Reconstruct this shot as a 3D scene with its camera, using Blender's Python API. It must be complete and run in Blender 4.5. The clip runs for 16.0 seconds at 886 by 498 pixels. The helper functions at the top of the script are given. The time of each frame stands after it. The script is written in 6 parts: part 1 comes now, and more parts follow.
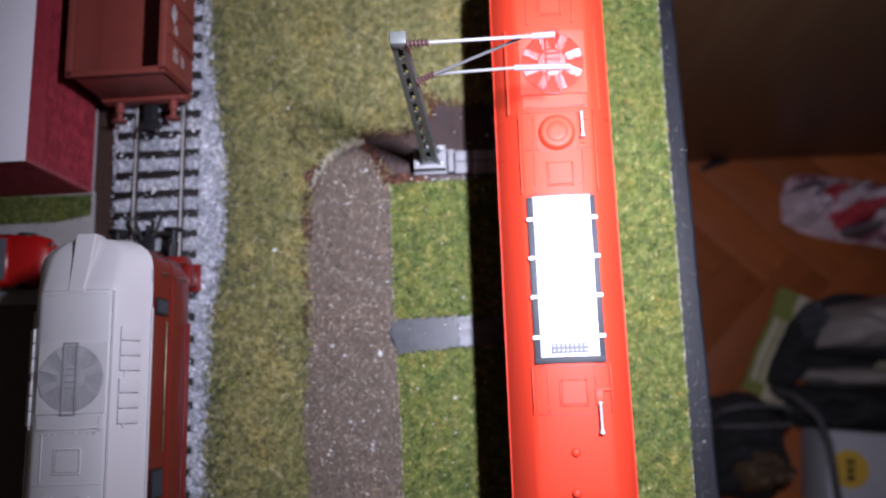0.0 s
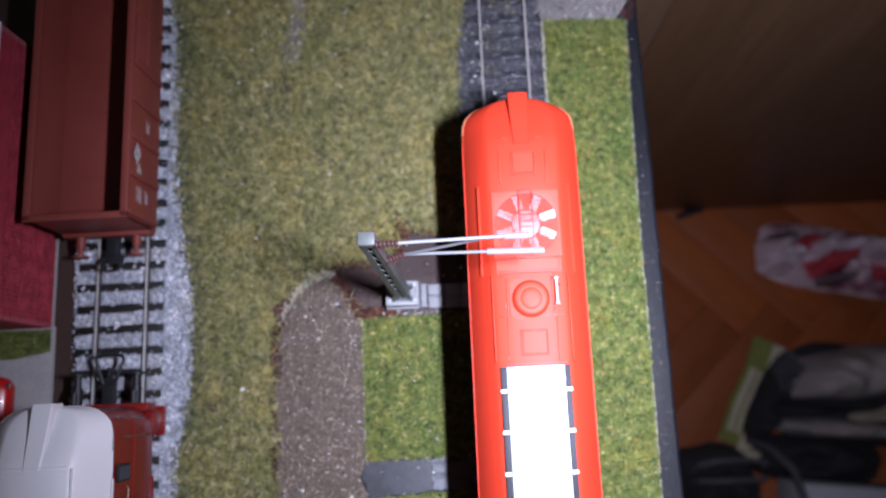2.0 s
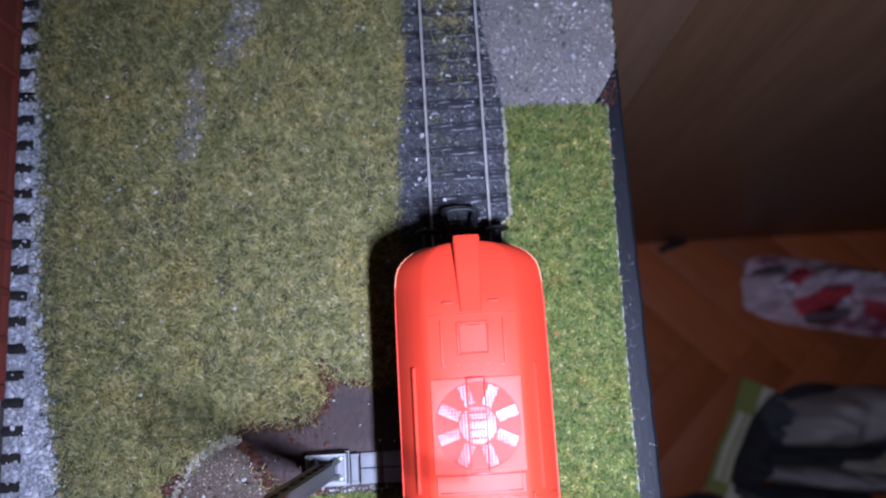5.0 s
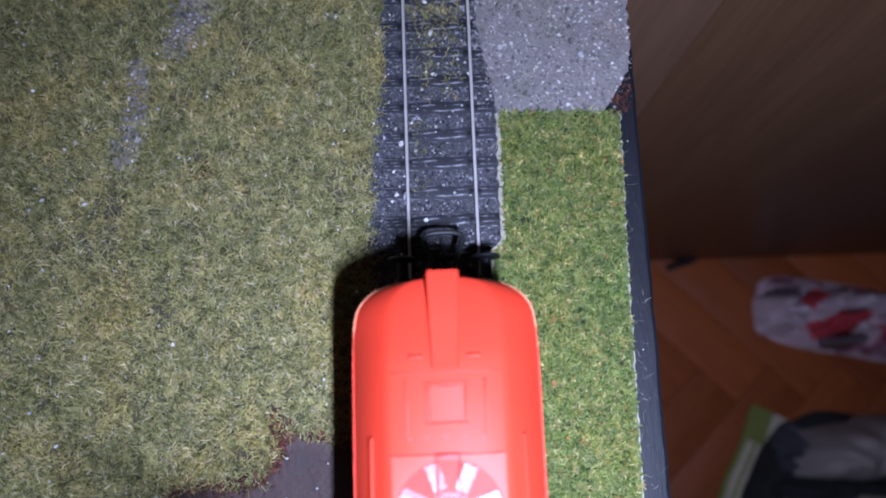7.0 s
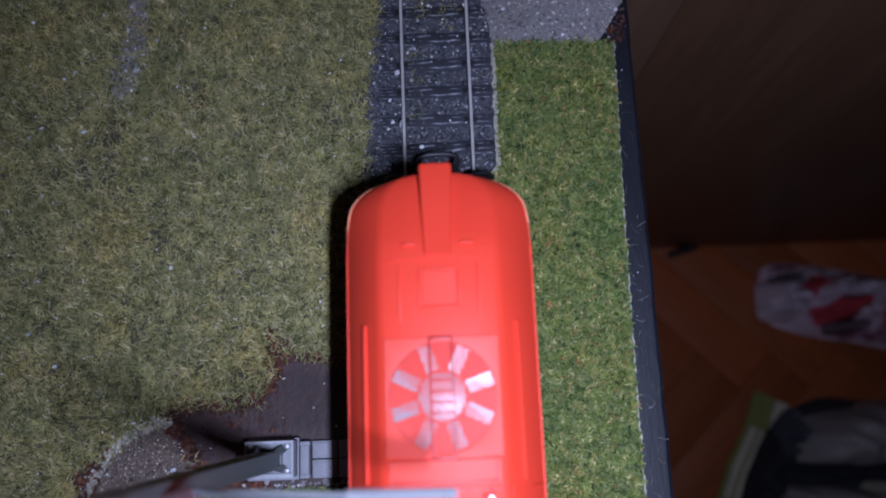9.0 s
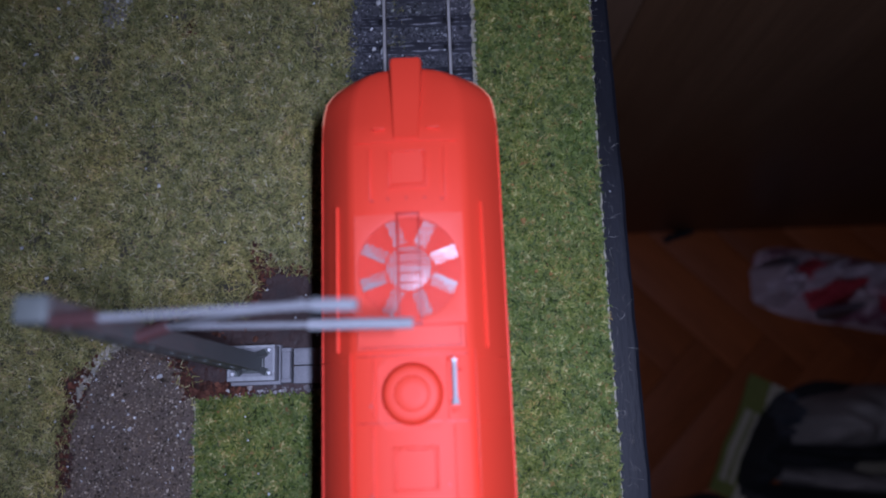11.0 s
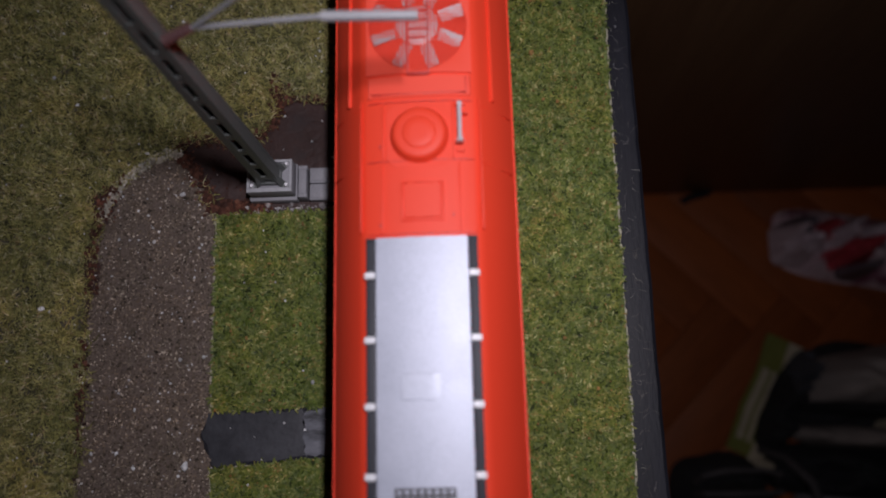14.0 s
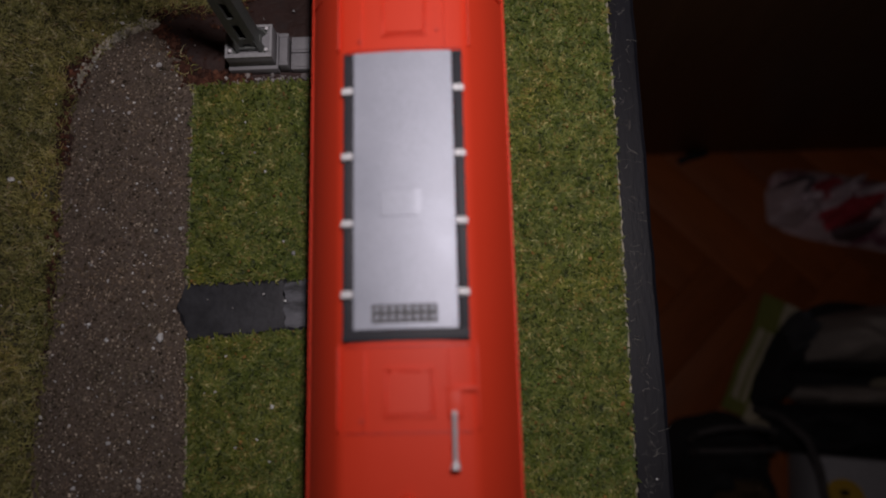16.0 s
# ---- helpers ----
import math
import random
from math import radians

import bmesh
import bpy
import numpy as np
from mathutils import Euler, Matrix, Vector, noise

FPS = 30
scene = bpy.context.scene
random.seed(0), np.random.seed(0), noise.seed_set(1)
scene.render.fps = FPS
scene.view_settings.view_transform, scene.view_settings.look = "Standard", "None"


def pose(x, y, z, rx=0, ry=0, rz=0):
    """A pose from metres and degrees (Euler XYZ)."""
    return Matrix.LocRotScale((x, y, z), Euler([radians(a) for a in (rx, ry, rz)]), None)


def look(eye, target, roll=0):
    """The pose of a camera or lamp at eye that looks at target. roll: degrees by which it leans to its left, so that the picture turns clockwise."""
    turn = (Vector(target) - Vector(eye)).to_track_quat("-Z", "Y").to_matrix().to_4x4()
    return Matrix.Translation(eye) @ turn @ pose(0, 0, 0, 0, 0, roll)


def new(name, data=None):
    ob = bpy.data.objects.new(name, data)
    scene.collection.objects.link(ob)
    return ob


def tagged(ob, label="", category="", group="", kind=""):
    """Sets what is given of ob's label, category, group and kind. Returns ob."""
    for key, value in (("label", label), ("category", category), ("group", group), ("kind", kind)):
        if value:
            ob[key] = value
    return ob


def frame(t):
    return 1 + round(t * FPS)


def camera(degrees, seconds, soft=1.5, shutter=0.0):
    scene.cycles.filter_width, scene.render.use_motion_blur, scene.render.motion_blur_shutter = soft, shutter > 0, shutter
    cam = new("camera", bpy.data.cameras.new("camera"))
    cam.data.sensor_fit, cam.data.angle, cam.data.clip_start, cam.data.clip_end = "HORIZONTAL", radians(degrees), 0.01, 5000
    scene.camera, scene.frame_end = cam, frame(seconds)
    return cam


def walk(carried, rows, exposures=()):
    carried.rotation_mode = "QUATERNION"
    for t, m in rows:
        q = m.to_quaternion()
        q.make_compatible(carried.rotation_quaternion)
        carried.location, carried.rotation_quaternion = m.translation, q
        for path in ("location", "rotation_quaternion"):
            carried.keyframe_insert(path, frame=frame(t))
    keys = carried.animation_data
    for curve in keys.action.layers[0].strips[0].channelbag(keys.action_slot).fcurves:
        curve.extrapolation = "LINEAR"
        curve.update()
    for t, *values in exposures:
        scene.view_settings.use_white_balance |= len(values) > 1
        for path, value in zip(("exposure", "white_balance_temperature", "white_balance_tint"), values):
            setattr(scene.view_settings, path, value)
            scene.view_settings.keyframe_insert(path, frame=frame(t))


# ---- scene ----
cam = camera(60.43, 16.0, soft=2.0)
cam.data.dof.use_dof, cam.data.dof.focus_distance, cam.data.dof.aperture_fstop = True, 0.182, 13.0
PATH = [
    (0, (-0.02666, -0.07022, 0.26000), (-0.03266, -0.03361, 0.06347), -11.31),
    (0.5, (-0.02429, -0.05766, 0.25946), (-0.02759, -0.01947, 0.06317), -7.21),
    (1, (-0.02187, -0.04824, 0.25974), (-0.02310, -0.00970, 0.06349), -4.50),
    (1.5, (-0.02045, -0.03915, 0.26541), (-0.02280, -0.00083, 0.06913), -6.06),
    (2, (-0.02344, -0.02567, 0.26242), (-0.02351, 0.01266, 0.06612), -2.48),
    (2.5, (-0.02214, -0.01314, 0.25514), (-0.01994, 0.02623, 0.05907), 0.15),
    (3, (-0.01918, -0.00459, 0.24703), (-0.01580, 0.03602, 0.05122), 1.33),
    (3.5, (-0.01552, 0.00378, 0.23886), (-0.01116, 0.04332, 0.04286), 2.84),
    (4, (-0.01302, 0.01226, 0.23191), (-0.00731, 0.05036, 0.03566), 4.95),
    (4.5, (-0.01143, 0.02032, 0.22324), (-0.00499, 0.05657, 0.02666), 6.65),
    (5, (-0.00955, 0.02852, 0.21522), (-0.00411, 0.06488, 0.01863), 5.31),
    (5.2, (-0.00875, 0.03060, 0.21180), (-0.00329, 0.06809, 0.01542), 5.10),
    (6.25, (-0.00480, 0.04030, 0.19270), (0.00020, 0.07830, -0.00360), 4.95),
    (7.3, (-0.00238, 0.03892, 0.18111), (0.00211, 0.07730, -0.01512), 4.79),
    (7.5, (-0.00299, 0.03697, 0.18078), (0.00082, 0.07545, -0.01544), 3.62),
    (8, (-0.00249, 0.03120, 0.18005), (0.00112, 0.07034, -0.01605), 3.22),
    (10.5, (0.00207, 0.00214, 0.18091), (0.00619, 0.04432, -0.01454), 3.40),
    (11, (0.00408, -0.00363, 0.18202), (0.00689, 0.03902, -0.01335), 1.76),
    (11.5, (0.00457, -0.01266, 0.18290), (0.00701, 0.03187, -0.01207), 1.19),
    (12, (0.00433, -0.02086, 0.18164), (0.00596, 0.02271, -0.01355), 0.30),
    (12.5, (0.00389, -0.02960, 0.18366), (0.00436, 0.01502, -0.01129), -1.33),
    (13, (0.00407, -0.03665, 0.18412), (0.00352, 0.00847, -0.01072), -2.51),
    (13.5, (0.00371, -0.04320, 0.18171), (0.00200, 0.00148, -0.01323), -3.86),
    (14, (0.00525, -0.04884, 0.17955), (0.00274, -0.00450, -0.01546), -4.78),
    (14.5, (0.00558, -0.05517, 0.17471), (0.00337, -0.01270, -0.02071), -4.30),
    (15, (0.00195, -0.06157, 0.16945), (0.00024, -0.01950, -0.02607), -3.47),
    (15.5, (0.00340, -0.06797, 0.16827), (0.00104, -0.02627, -0.02732), -4.48),
    (16, (0.00682, -0.07433, 0.16698), (0.00507, -0.03274, -0.02864), -3.83),
]
EXPOSURES = [(0, 0.68, 5850, 20), (1, 0.60, 5760, 20), (2, 0.52, 5620, 20), (3, 0.26, 5380, 20), (4, 0.28, 5180, 20), (5, 0.42, 5050, 21), (7.5, 0.60, 4970, 22), (8, 0.20, 4970, 22), (10.5, -0.9, 4980, 25), (11.5, -1.06, 5060, 25),
             (12.5, -1.09, 5680, 23), (13.5, -1.24, 6200, 21), (14.5, -1.43, 6750, 20), (15, -1.6, 6850, 20), (16, -1.84, 7150, 20)]
walk(cam, [(t, look(eye, target, roll)) for t, eye, target, roll in PATH], EXPOSURES)

TORCH, TORCH_AT = 0.36, (0.026, -0.015, 0.238)

# ---- the room is dark: one small torch held over the layout lights it, with added world fill ----
world = bpy.data.worlds.new("night_room")
world.use_nodes = True
world.node_tree.nodes["Background"].inputs[0].default_value = (0.5, 0.42, 0.35, 1)
world.node_tree.nodes["Background"].inputs[1].default_value = 0.17
scene.world = world

torch = bpy.data.lights.new("torch", "AREA")
torch.shape, torch.size, torch.size_y, torch.energy, torch.color = "RECTANGLE", 0.007, 0.030, TORCH, (1.0, 1.0, 1.06)
torch.spread = radians(108)
torch_ob = new("torch", torch)
torch_ob.matrix_world = pose(*TORCH_AT, 3.6, -2.2, 0)


# ---- materials ----
def nodes_of(m):
    nt = m.node_tree
    return nt, nt.nodes["Principled BSDF"]


def ramp(nt, fac, stops):
    r = nt.nodes.new("ShaderNodeValToRGB")
    e = r.color_ramp.elements
    while len(e) < len(stops):
        e.new(0.5)
    for k, (p, c) in enumerate(stops):
        e[k].position, e[k].color = p, (*c, 1)
    nt.links.new(fac, r.inputs[0])
    return r.outputs[0]


def tex(nt, kind, scale, detail=4.0, rough=0.6, stretch=None):
    co = nt.nodes.new("ShaderNodeTexCoord").outputs["Object"]
    if stretch:
        mp = nt.nodes.new("ShaderNodeMapping")
        mp.inputs["Scale"].default_value = stretch
        nt.links.new(co, mp.inputs[0])
        co = mp.outputs[0]
    n = nt.nodes.new(kind)
    n.inputs["Scale"].default_value = scale
    if kind == "ShaderNodeTexNoise":
        n.inputs["Detail"].default_value, n.inputs["Roughness"].default_value = detail, rough
    nt.links.new(co, n.inputs["Vector"])
    return n


def mix(nt, fac, a, b, blend="MIX"):
    m = nt.nodes.new("ShaderNodeMix")
    m.data_type, m.blend_type = "RGBA", blend
    for sock, v in ((m.inputs[0], fac), (m.inputs[6], a), (m.inputs[7], b)):
        if isinstance(v, (int, float)):
            sock.default_value = v
        elif isinstance(v, tuple):
            sock.default_value = (*v, 1)
        else:
            nt.links.new(v, sock)
    return m.outputs[2]


def surface(name, a, b, scale=60, fine=900, rough=0.5, metal=0.0, bump=0.0, bump_scale=1500, spread=0.5, c=None, stretch=None, vary=0.0, coat=0.0, spec=0.5, grain=0.6):
    """Two colours mixed by coarse noise and broken up by fine noise, with rough and bump of its own. Lengths in metres."""
    m = bpy.data.materials.new(name)
    m.use_nodes = True
    nt, bs = nodes_of(m)
    big = tex(nt, "ShaderNodeTexNoise", scale, 5, 0.6, stretch)
    small = tex(nt, "ShaderNodeTexNoise", fine, 3, 0.7, stretch)
    col = ramp(nt, big.outputs[0], [(0.5 - spread / 2, a), (0.5 + spread / 2, b)] if c is None else [(0.5 - spread / 2, a), (0.5, b), (0.5 + spread / 2, c)])
    speck = ramp(nt, small.outputs[0], [(0.3, (0.72, 0.72, 0.72)), (0.7, (1.2, 1.2, 1.2))])
    col = mix(nt, grain, col, speck, "MULTIPLY")
    if vary:
        oi = nt.nodes.new("ShaderNodeObjectInfo")
        hs = nt.nodes.new("ShaderNodeHueSaturation")
        mr = nt.nodes.new("ShaderNodeMapRange")
        mr.inputs[3].default_value, mr.inputs[4].default_value = 1 - vary, 1 + vary
        nt.links.new(oi.outputs["Random"], mr.inputs[0])
        nt.links.new(mr.outputs[0], hs.inputs["Value"])
        nt.links.new(col, hs.inputs["Color"])
        col = hs.outputs[0]
    nt.links.new(col, bs.inputs["Base Color"])
    rr = nt.nodes.new("ShaderNodeMapRange")
    rr.inputs[3].default_value, rr.inputs[4].default_value = max(0.02, rough - 0.08 * min(1, grain / 0.4)), min(1, rough + 0.08 * min(1, grain / 0.4))
    nt.links.new(big.outputs[0], rr.inputs[0])
    nt.links.new(rr.outputs[0], bs.inputs["Roughness"])
    bs.inputs["Metallic"].default_value = metal
    bs.inputs["Coat Weight"].default_value = coat
    bs.inputs["Specular IOR Level"].default_value = spec
    if bump:
        bn = tex(nt, "ShaderNodeTexNoise", bump_scale, 4, 0.65, stretch)
        bp = nt.nodes.new("ShaderNodeBump")
        bp.inputs["Strength"].default_value, bp.inputs["Distance"].default_value = bump, 0.0004
        nt.links.new(bn.outputs[0], bp.inputs["Height"])
        nt.links.new(bp.outputs[0], bs.inputs["Normal"])
    return m


def fibres(name, stops, rough=0.75, tint=((0.75, 0.8, 0.7), (1.2, 1.15, 1.1)), tuft=0):
    """Loose pieces, each with a shade of its own, and broad patches of tint."""
    m = bpy.data.materials.new(name)
    m.use_nodes = True
    nt, bs = nodes_of(m)
    isl = nt.nodes.new("ShaderNodeNewGeometry").outputs["Random Per Island"]
    if tuft:
        cell = tex(nt, "ShaderNodeTexNoise", tuft, 2, 0.5)
        mr = nt.nodes.new("ShaderNodeMapRange")
        mr.inputs[1].default_value, mr.inputs[2].default_value = 0.25, 0.75
        nt.links.new(cell.outputs[0], mr.inputs[0])
        mm = nt.nodes.new("ShaderNodeMix")
        mm.inputs[0].default_value = 0.42
        nt.links.new(isl, mm.inputs[2])
        nt.links.new(mr.outputs[0], mm.inputs[3])
        wide = nt.nodes.new("ShaderNodeMapRange")
        wide.inputs[1].default_value, wide.inputs[2].default_value = 0.14, 0.86
        nt.links.new(mm.outputs[0], wide.inputs[0])
        isl = wide.outputs[0]
    col = ramp(nt, isl, stops)
    big = tex(nt, "ShaderNodeTexNoise", 55, 4, 0.6)
    col = mix(nt, 0.9, col, ramp(nt, big.outputs[0], [(0.34, tint[0]), (0.5, (0.98, 1.0, 1.06)), (0.66, tint[1])]), "MULTIPLY")
    clump = tex(nt, "ShaderNodeTexNoise", 260, 3, 0.6)
    col = mix(nt, 0.8, col, ramp(nt, clump.outputs[0], [(0.32, (0.58, 0.62, 0.62)), (0.66, (1.22, 1.2, 1.16))]), "MULTIPLY")
    nt.links.new(col, bs.inputs["Base Color"])
    bs.inputs["Roughness"].default_value = rough
    bs.inputs["Specular IOR Level"].default_value = 0.3
    return m


RED = surface("signal_red_plastic", (0.73, 0.049, 0.018), (0.755, 0.053, 0.021), 40, 1800, 0.55, spec=0.32, grain=0.07)
RED_PALE = surface("pale_red_plastic", (0.74, 0.066, 0.034), (0.76, 0.072, 0.038), 40, 1800, 0.55, spec=0.35, grain=0.07)
GREY_ROOF = surface("pale_grey_plastic", (0.62, 0.605, 0.61), (0.65, 0.635, 0.64), 60, 1800, 0.42, grain=0.07)
GREY_MESH = surface("light_grey_plastic", (0.47, 0.462, 0.48), (0.52, 0.512, 0.53), 60, 2500, 0.45, grain=0.07)
GREY_FAN = surface("mid_grey_plastic", (0.312, 0.3055, 0.325), (0.364, 0.3575, 0.377), 60, 2500, 0.45, grain=0.07)
GREY_BLADE = surface("light_grey_plastic", (0.44, 0.43, 0.44), (0.48, 0.47, 0.48), 60, 2500, 0.45, grain=0.07)
MESHRED = surface("dark_red_mesh", (0.46, 0.030, 0.020), (0.52, 0.035, 0.023), 60, 2500, 0.5, grain=0.07)
PRINT = surface("dull_white_print", (0.36, 0.34, 0.34), (0.46, 0.44, 0.44), 200, 1500, 0.6)
MAROON = surface("dark_red_paint", (0.165, 0.009, 0.007), (0.195, 0.012, 0.009), 60, 2500, 0.28, bump=0.03, grain=0.07)
OXIDE = surface("oxide_red_plastic", (0.180, 0.036, 0.026), (0.215, 0.045, 0.032), 50, 2500, 0.5, bump=0.05, bump_scale=3000)
CREAM = surface("orange_cream_edge", (0.74, 0.26, 0.13), (0.78, 0.32, 0.17), 60, 2500, 0.4, grain=0.07)
SILVER = surface("brushed_silver_sheet", (0.345, 0.372, 0.440), (0.425, 0.452, 0.525), 150, 2600, 0.48, metal=0.22, bump=0.08, bump_scale=2200, grain=0.4)
SILVER_PLATE = surface("plain_silver_plate", (0.355, 0.383, 0.450), (0.430, 0.458, 0.530), 150, 2600, 0.48, metal=0.22, bump=0.06, bump_scale=2200, grain=0.35)
BLADE = surface("pale_fan_plastic", (0.37, 0.26, 0.26), (0.43, 0.31, 0.31), 90, 1800, 0.42, metal=0.12, grain=0.07)
FANMESH = surface("red_fan_mesh", (0.60, 0.040, 0.018), (0.66, 0.045, 0.021), 60, 2500, 0.5, spec=0.35, grain=0.07)
CHROME = surface("chrome", (0.75, 0.75, 0.76), (0.8, 0.8, 0.8), 80, 2500, 0.22, metal=1.0, grain=0.07)
HORN = surface("silver_grey_plastic", (0.52, 0.52, 0.54), (0.60, 0.60, 0.62), 80, 2500, 0.3, metal=0.25, grain=0.07)
DARK = surface("black_plastic", (0.013, 0.013, 0.015), (0.021, 0.021, 0.023), 80, 2500, 0.45, bump=0.05, spec=0.3)
SLATE = surface("slate_grey_frame", (0.028, 0.029, 0.036), (0.040, 0.041, 0.048), 80, 2500, 0.55, spec=0.25)
VENTGREY = surface("dull_lead_grey", (0.060, 0.062, 0.072), (0.085, 0.088, 0.098), 80, 2500, 0.5)
WHITE = surface("white_plastic", (0.72, 0.72, 0.74), (0.80, 0.80, 0.82), 80, 2500, 0.4, grain=0.07)
MASTGREY = surface("grey_green_lattice", (0.096, 0.106, 0.100), (0.124, 0.136, 0.128), 80, 2500, 0.5, bump=0.05)
ARMGREY = surface("pale_grey_tube", (0.20, 0.205, 0.215), (0.26, 0.265, 0.275), 80, 2500, 0.45)
INSUL = surface("brown_insulator", (0.065, 0.032, 0.032), (0.095, 0.046, 0.044), 80, 2500, 0.4)
CONCRETE = surface("pale_concrete", (0.22, 0.22, 0.235), (0.28, 0.28, 0.295), 120, 2500, 0.7, bump=0.15)
RIMGREY = surface("pale_grey_rim", (0.33, 0.335, 0.35), (0.39, 0.395, 0.41), 120, 900, 0.6)
SOIL = surface("dark_brown_soil", (0.024, 0.011, 0.009), (0.046, 0.022, 0.018), 130, 1400, 0.55, bump=0.6, bump_scale=700, c=(0.038, 0.028, 0.028), spec=0.4)
PATH_M = surface("brown_grit_path", (0.072, 0.053, 0.042), (0.134, 0.102, 0.080), 160, 1700, 0.85, bump=1.0, bump_scale=1100, c=(0.111, 0.086, 0.073))
TARMAC = surface("blue_black_card", (0.016, 0.017, 0.021), (0.040, 0.042, 0.050), 160, 1200, 0.40, bump=0.12, bump_scale=900, spec=0.5, spread=0.35)
TARMAC2 = surface("slate_grey_card", (0.014, 0.015, 0.018), (0.085, 0.090, 0.106), 170, 1200, 0.38, bump=0.12, bump_scale=900, stretch=(0.6, 1.6, 1), spread=0.26, c=(0.125, 0.130, 0.150), spec=0.5)
GRIT = surface("grey_grit", (0.165, 0.148, 0.142), (0.25, 0.226, 0.218), 90, 1500, 0.9, bump=1.0, bump_scale=1200)
BEDGREY = surface("fine_black_grit", (0.036, 0.035, 0.042), (0.080, 0.078, 0.090), 130, 1600, 0.6, bump=1.0, bump_scale=1400)
BALBED = surface("ballast_bed", (0.26, 0.255, 0.275), (0.40, 0.395, 0.42), 120, 1500, 0.9, bump=1.0, bump_scale=1100)


def grained(name, dark, light, pitch):
    """Black plastic with raised wood grain: fine pale lines along x."""
    m = surface(name, dark, tuple(c * 1.6 for c in dark), 260, 1500, 0.55, bump=0.5, bump_scale=1100, vary=0.2, spec=0.25)
    nt, bs = nodes_of(m)
    old = bs.inputs["Base Color"].links[0].from_socket
    w = tex(nt, "ShaderNodeTexWave", 0.314 / pitch, stretch=(0.22, 1, 1))
    w.bands_direction = "Y"
    w.inputs["Distortion"].default_value, w.inputs["Detail"].default_value, w.inputs["Detail Scale"].default_value = 9.0, 3.0, 0.6
    line = ramp(nt, w.outputs["Fac"], [(0.72, (0, 0, 0)), (0.98, (1, 1, 1))])
    worn = ramp(nt, tex(nt, "ShaderNodeTexNoise", 330, 3, 0.6).outputs[0], [(0.44, (0, 0, 0)), (0.66, (1, 1, 1))])
    nt.links.new(mix(nt, mix(nt, 1.0, line, worn, "MULTIPLY"), old, light), bs.inputs["Base Color"])
    return m


TIE_R = grained("black_grained_tie", (0.022, 0.022, 0.027), (0.30, 0.30, 0.33), 0.0010)
TIE_L = surface("dark_brown_tie", (0.012, 0.0105, 0.010), (0.026, 0.022, 0.020), 260, 1500, 0.5, bump=0.5, bump_scale=1300, stretch=(0.15, 1.4, 1), vary=0.25, spec=0.3)
RAIL = surface("rail_steel", (0.050, 0.042, 0.038), (0.085, 0.072, 0.064), 160, 1800, 0.5, metal=0.2, bump=0.1, stretch=(1, 0.1, 1))
RAILTOP = surface("worn_rail_head", (0.50, 0.48, 0.46), (0.64, 0.62, 0.60), 160, 1800, 0.36, metal=0.3, stretch=(1, 0.1, 1))
MAT_OLIVE = surface("olive_turf_backing", (0.034, 0.032, 0.020), (0.070, 0.062, 0.038), 110, 1500, 0.95, bump=0.6, c=(0.095, 0.080, 0.068))
MAT_GREEN = surface("green_turf_backing", (0.045, 0.066, 0.018), (0.085, 0.108, 0.028), 70, 1500, 0.95, bump=0.6, c=(0.105, 0.112, 0.042))
EDGE = surface("black_painted_wood_edge", (0.0042, 0.0045, 0.0066), (0.0082, 0.0086, 0.0122), 70, 1300, 0.55, bump=0.4, bump_scale=700, stretch=(1.5, 0.25, 1), spec=0.2, c=(0.015, 0.016, 0.022))
BOARD = surface("dark_brown_board", (0.035, 0.018, 0.013), (0.055, 0.030, 0.022), 60, 1100, 0.55, bump=0.2, stretch=(1, 0.2, 1))
ROOFWHITE = surface("pale_lilac_card", (0.78, 0.76, 0.80), (0.83, 0.81, 0.85), 40, 1500, 0.8, bump=0.05, grain=0.07)
PAVE = surface("pale_paving", (0.30, 0.285, 0.28), (0.38, 0.36, 0.35), 110, 1500, 0.85, bump=0.2)
CAR_RED = surface("glossy_red_car_paint", (0.36, 0.007, 0.006), (0.42, 0.010, 0.008), 40, 2500, 0.28, coat=0.3, grain=0.07)
CARGLASS = surface("smoked_car_glass", (0.045, 0.050, 0.066), (0.060, 0.068, 0.086), 60, 2500, 0.55, grain=0.07, spec=0.2)
WIRE = surface("bronze_handrail", (0.5, 0.38, 0.25), (0.6, 0.5, 0.35), 80, 2500, 0.3, metal=0.9)
PLANK = surface("oak_parquet", (0.208, 0.053, 0.012), (0.336, 0.091, 0.022), 14, 160, 0.58, bump=0.1, bump_scale=220, stretch=(0.15, 1.2, 1), vary=0.2, spec=0.25)
VENEER = surface("brown_wood_veneer", (0.110, 0.058, 0.028), (0.165, 0.090, 0.046), 22, 260, 0.4, bump=0.08, bump_scale=300, stretch=(1.4, 1.4, 0.06))
VENEER2 = surface("light_wood_veneer", (0.15, 0.088, 0.050), (0.19, 0.115, 0.068), 22, 260, 0.4, bump=0.08, bump_scale=300, stretch=(1.4, 1.4, 0.06))
PLASTER = surface("plain_plaster", (0.50, 0.46, 0.40), (0.56, 0.52, 0.46), 2, 60, 0.9, bump=0.1, bump_scale=120)
BLACKCLOTH = surface("black_fabric", (0.010, 0.010, 0.012), (0.022, 0.021, 0.022), 18, 500, 0.9, bump=0.4, bump_scale=500)
STRAPCLOTH = surface("dark_grey_webbing", (0.05, 0.045, 0.045), (0.10, 0.09, 0.09), 30, 500, 0.9)
GREYCLOTH = surface("grey_white_fabric", (0.1950, 0.1663, 0.1499), (0.3900, 0.3326, 0.2947), 14, 500, 0.9, bump=0.5, bump_scale=300)
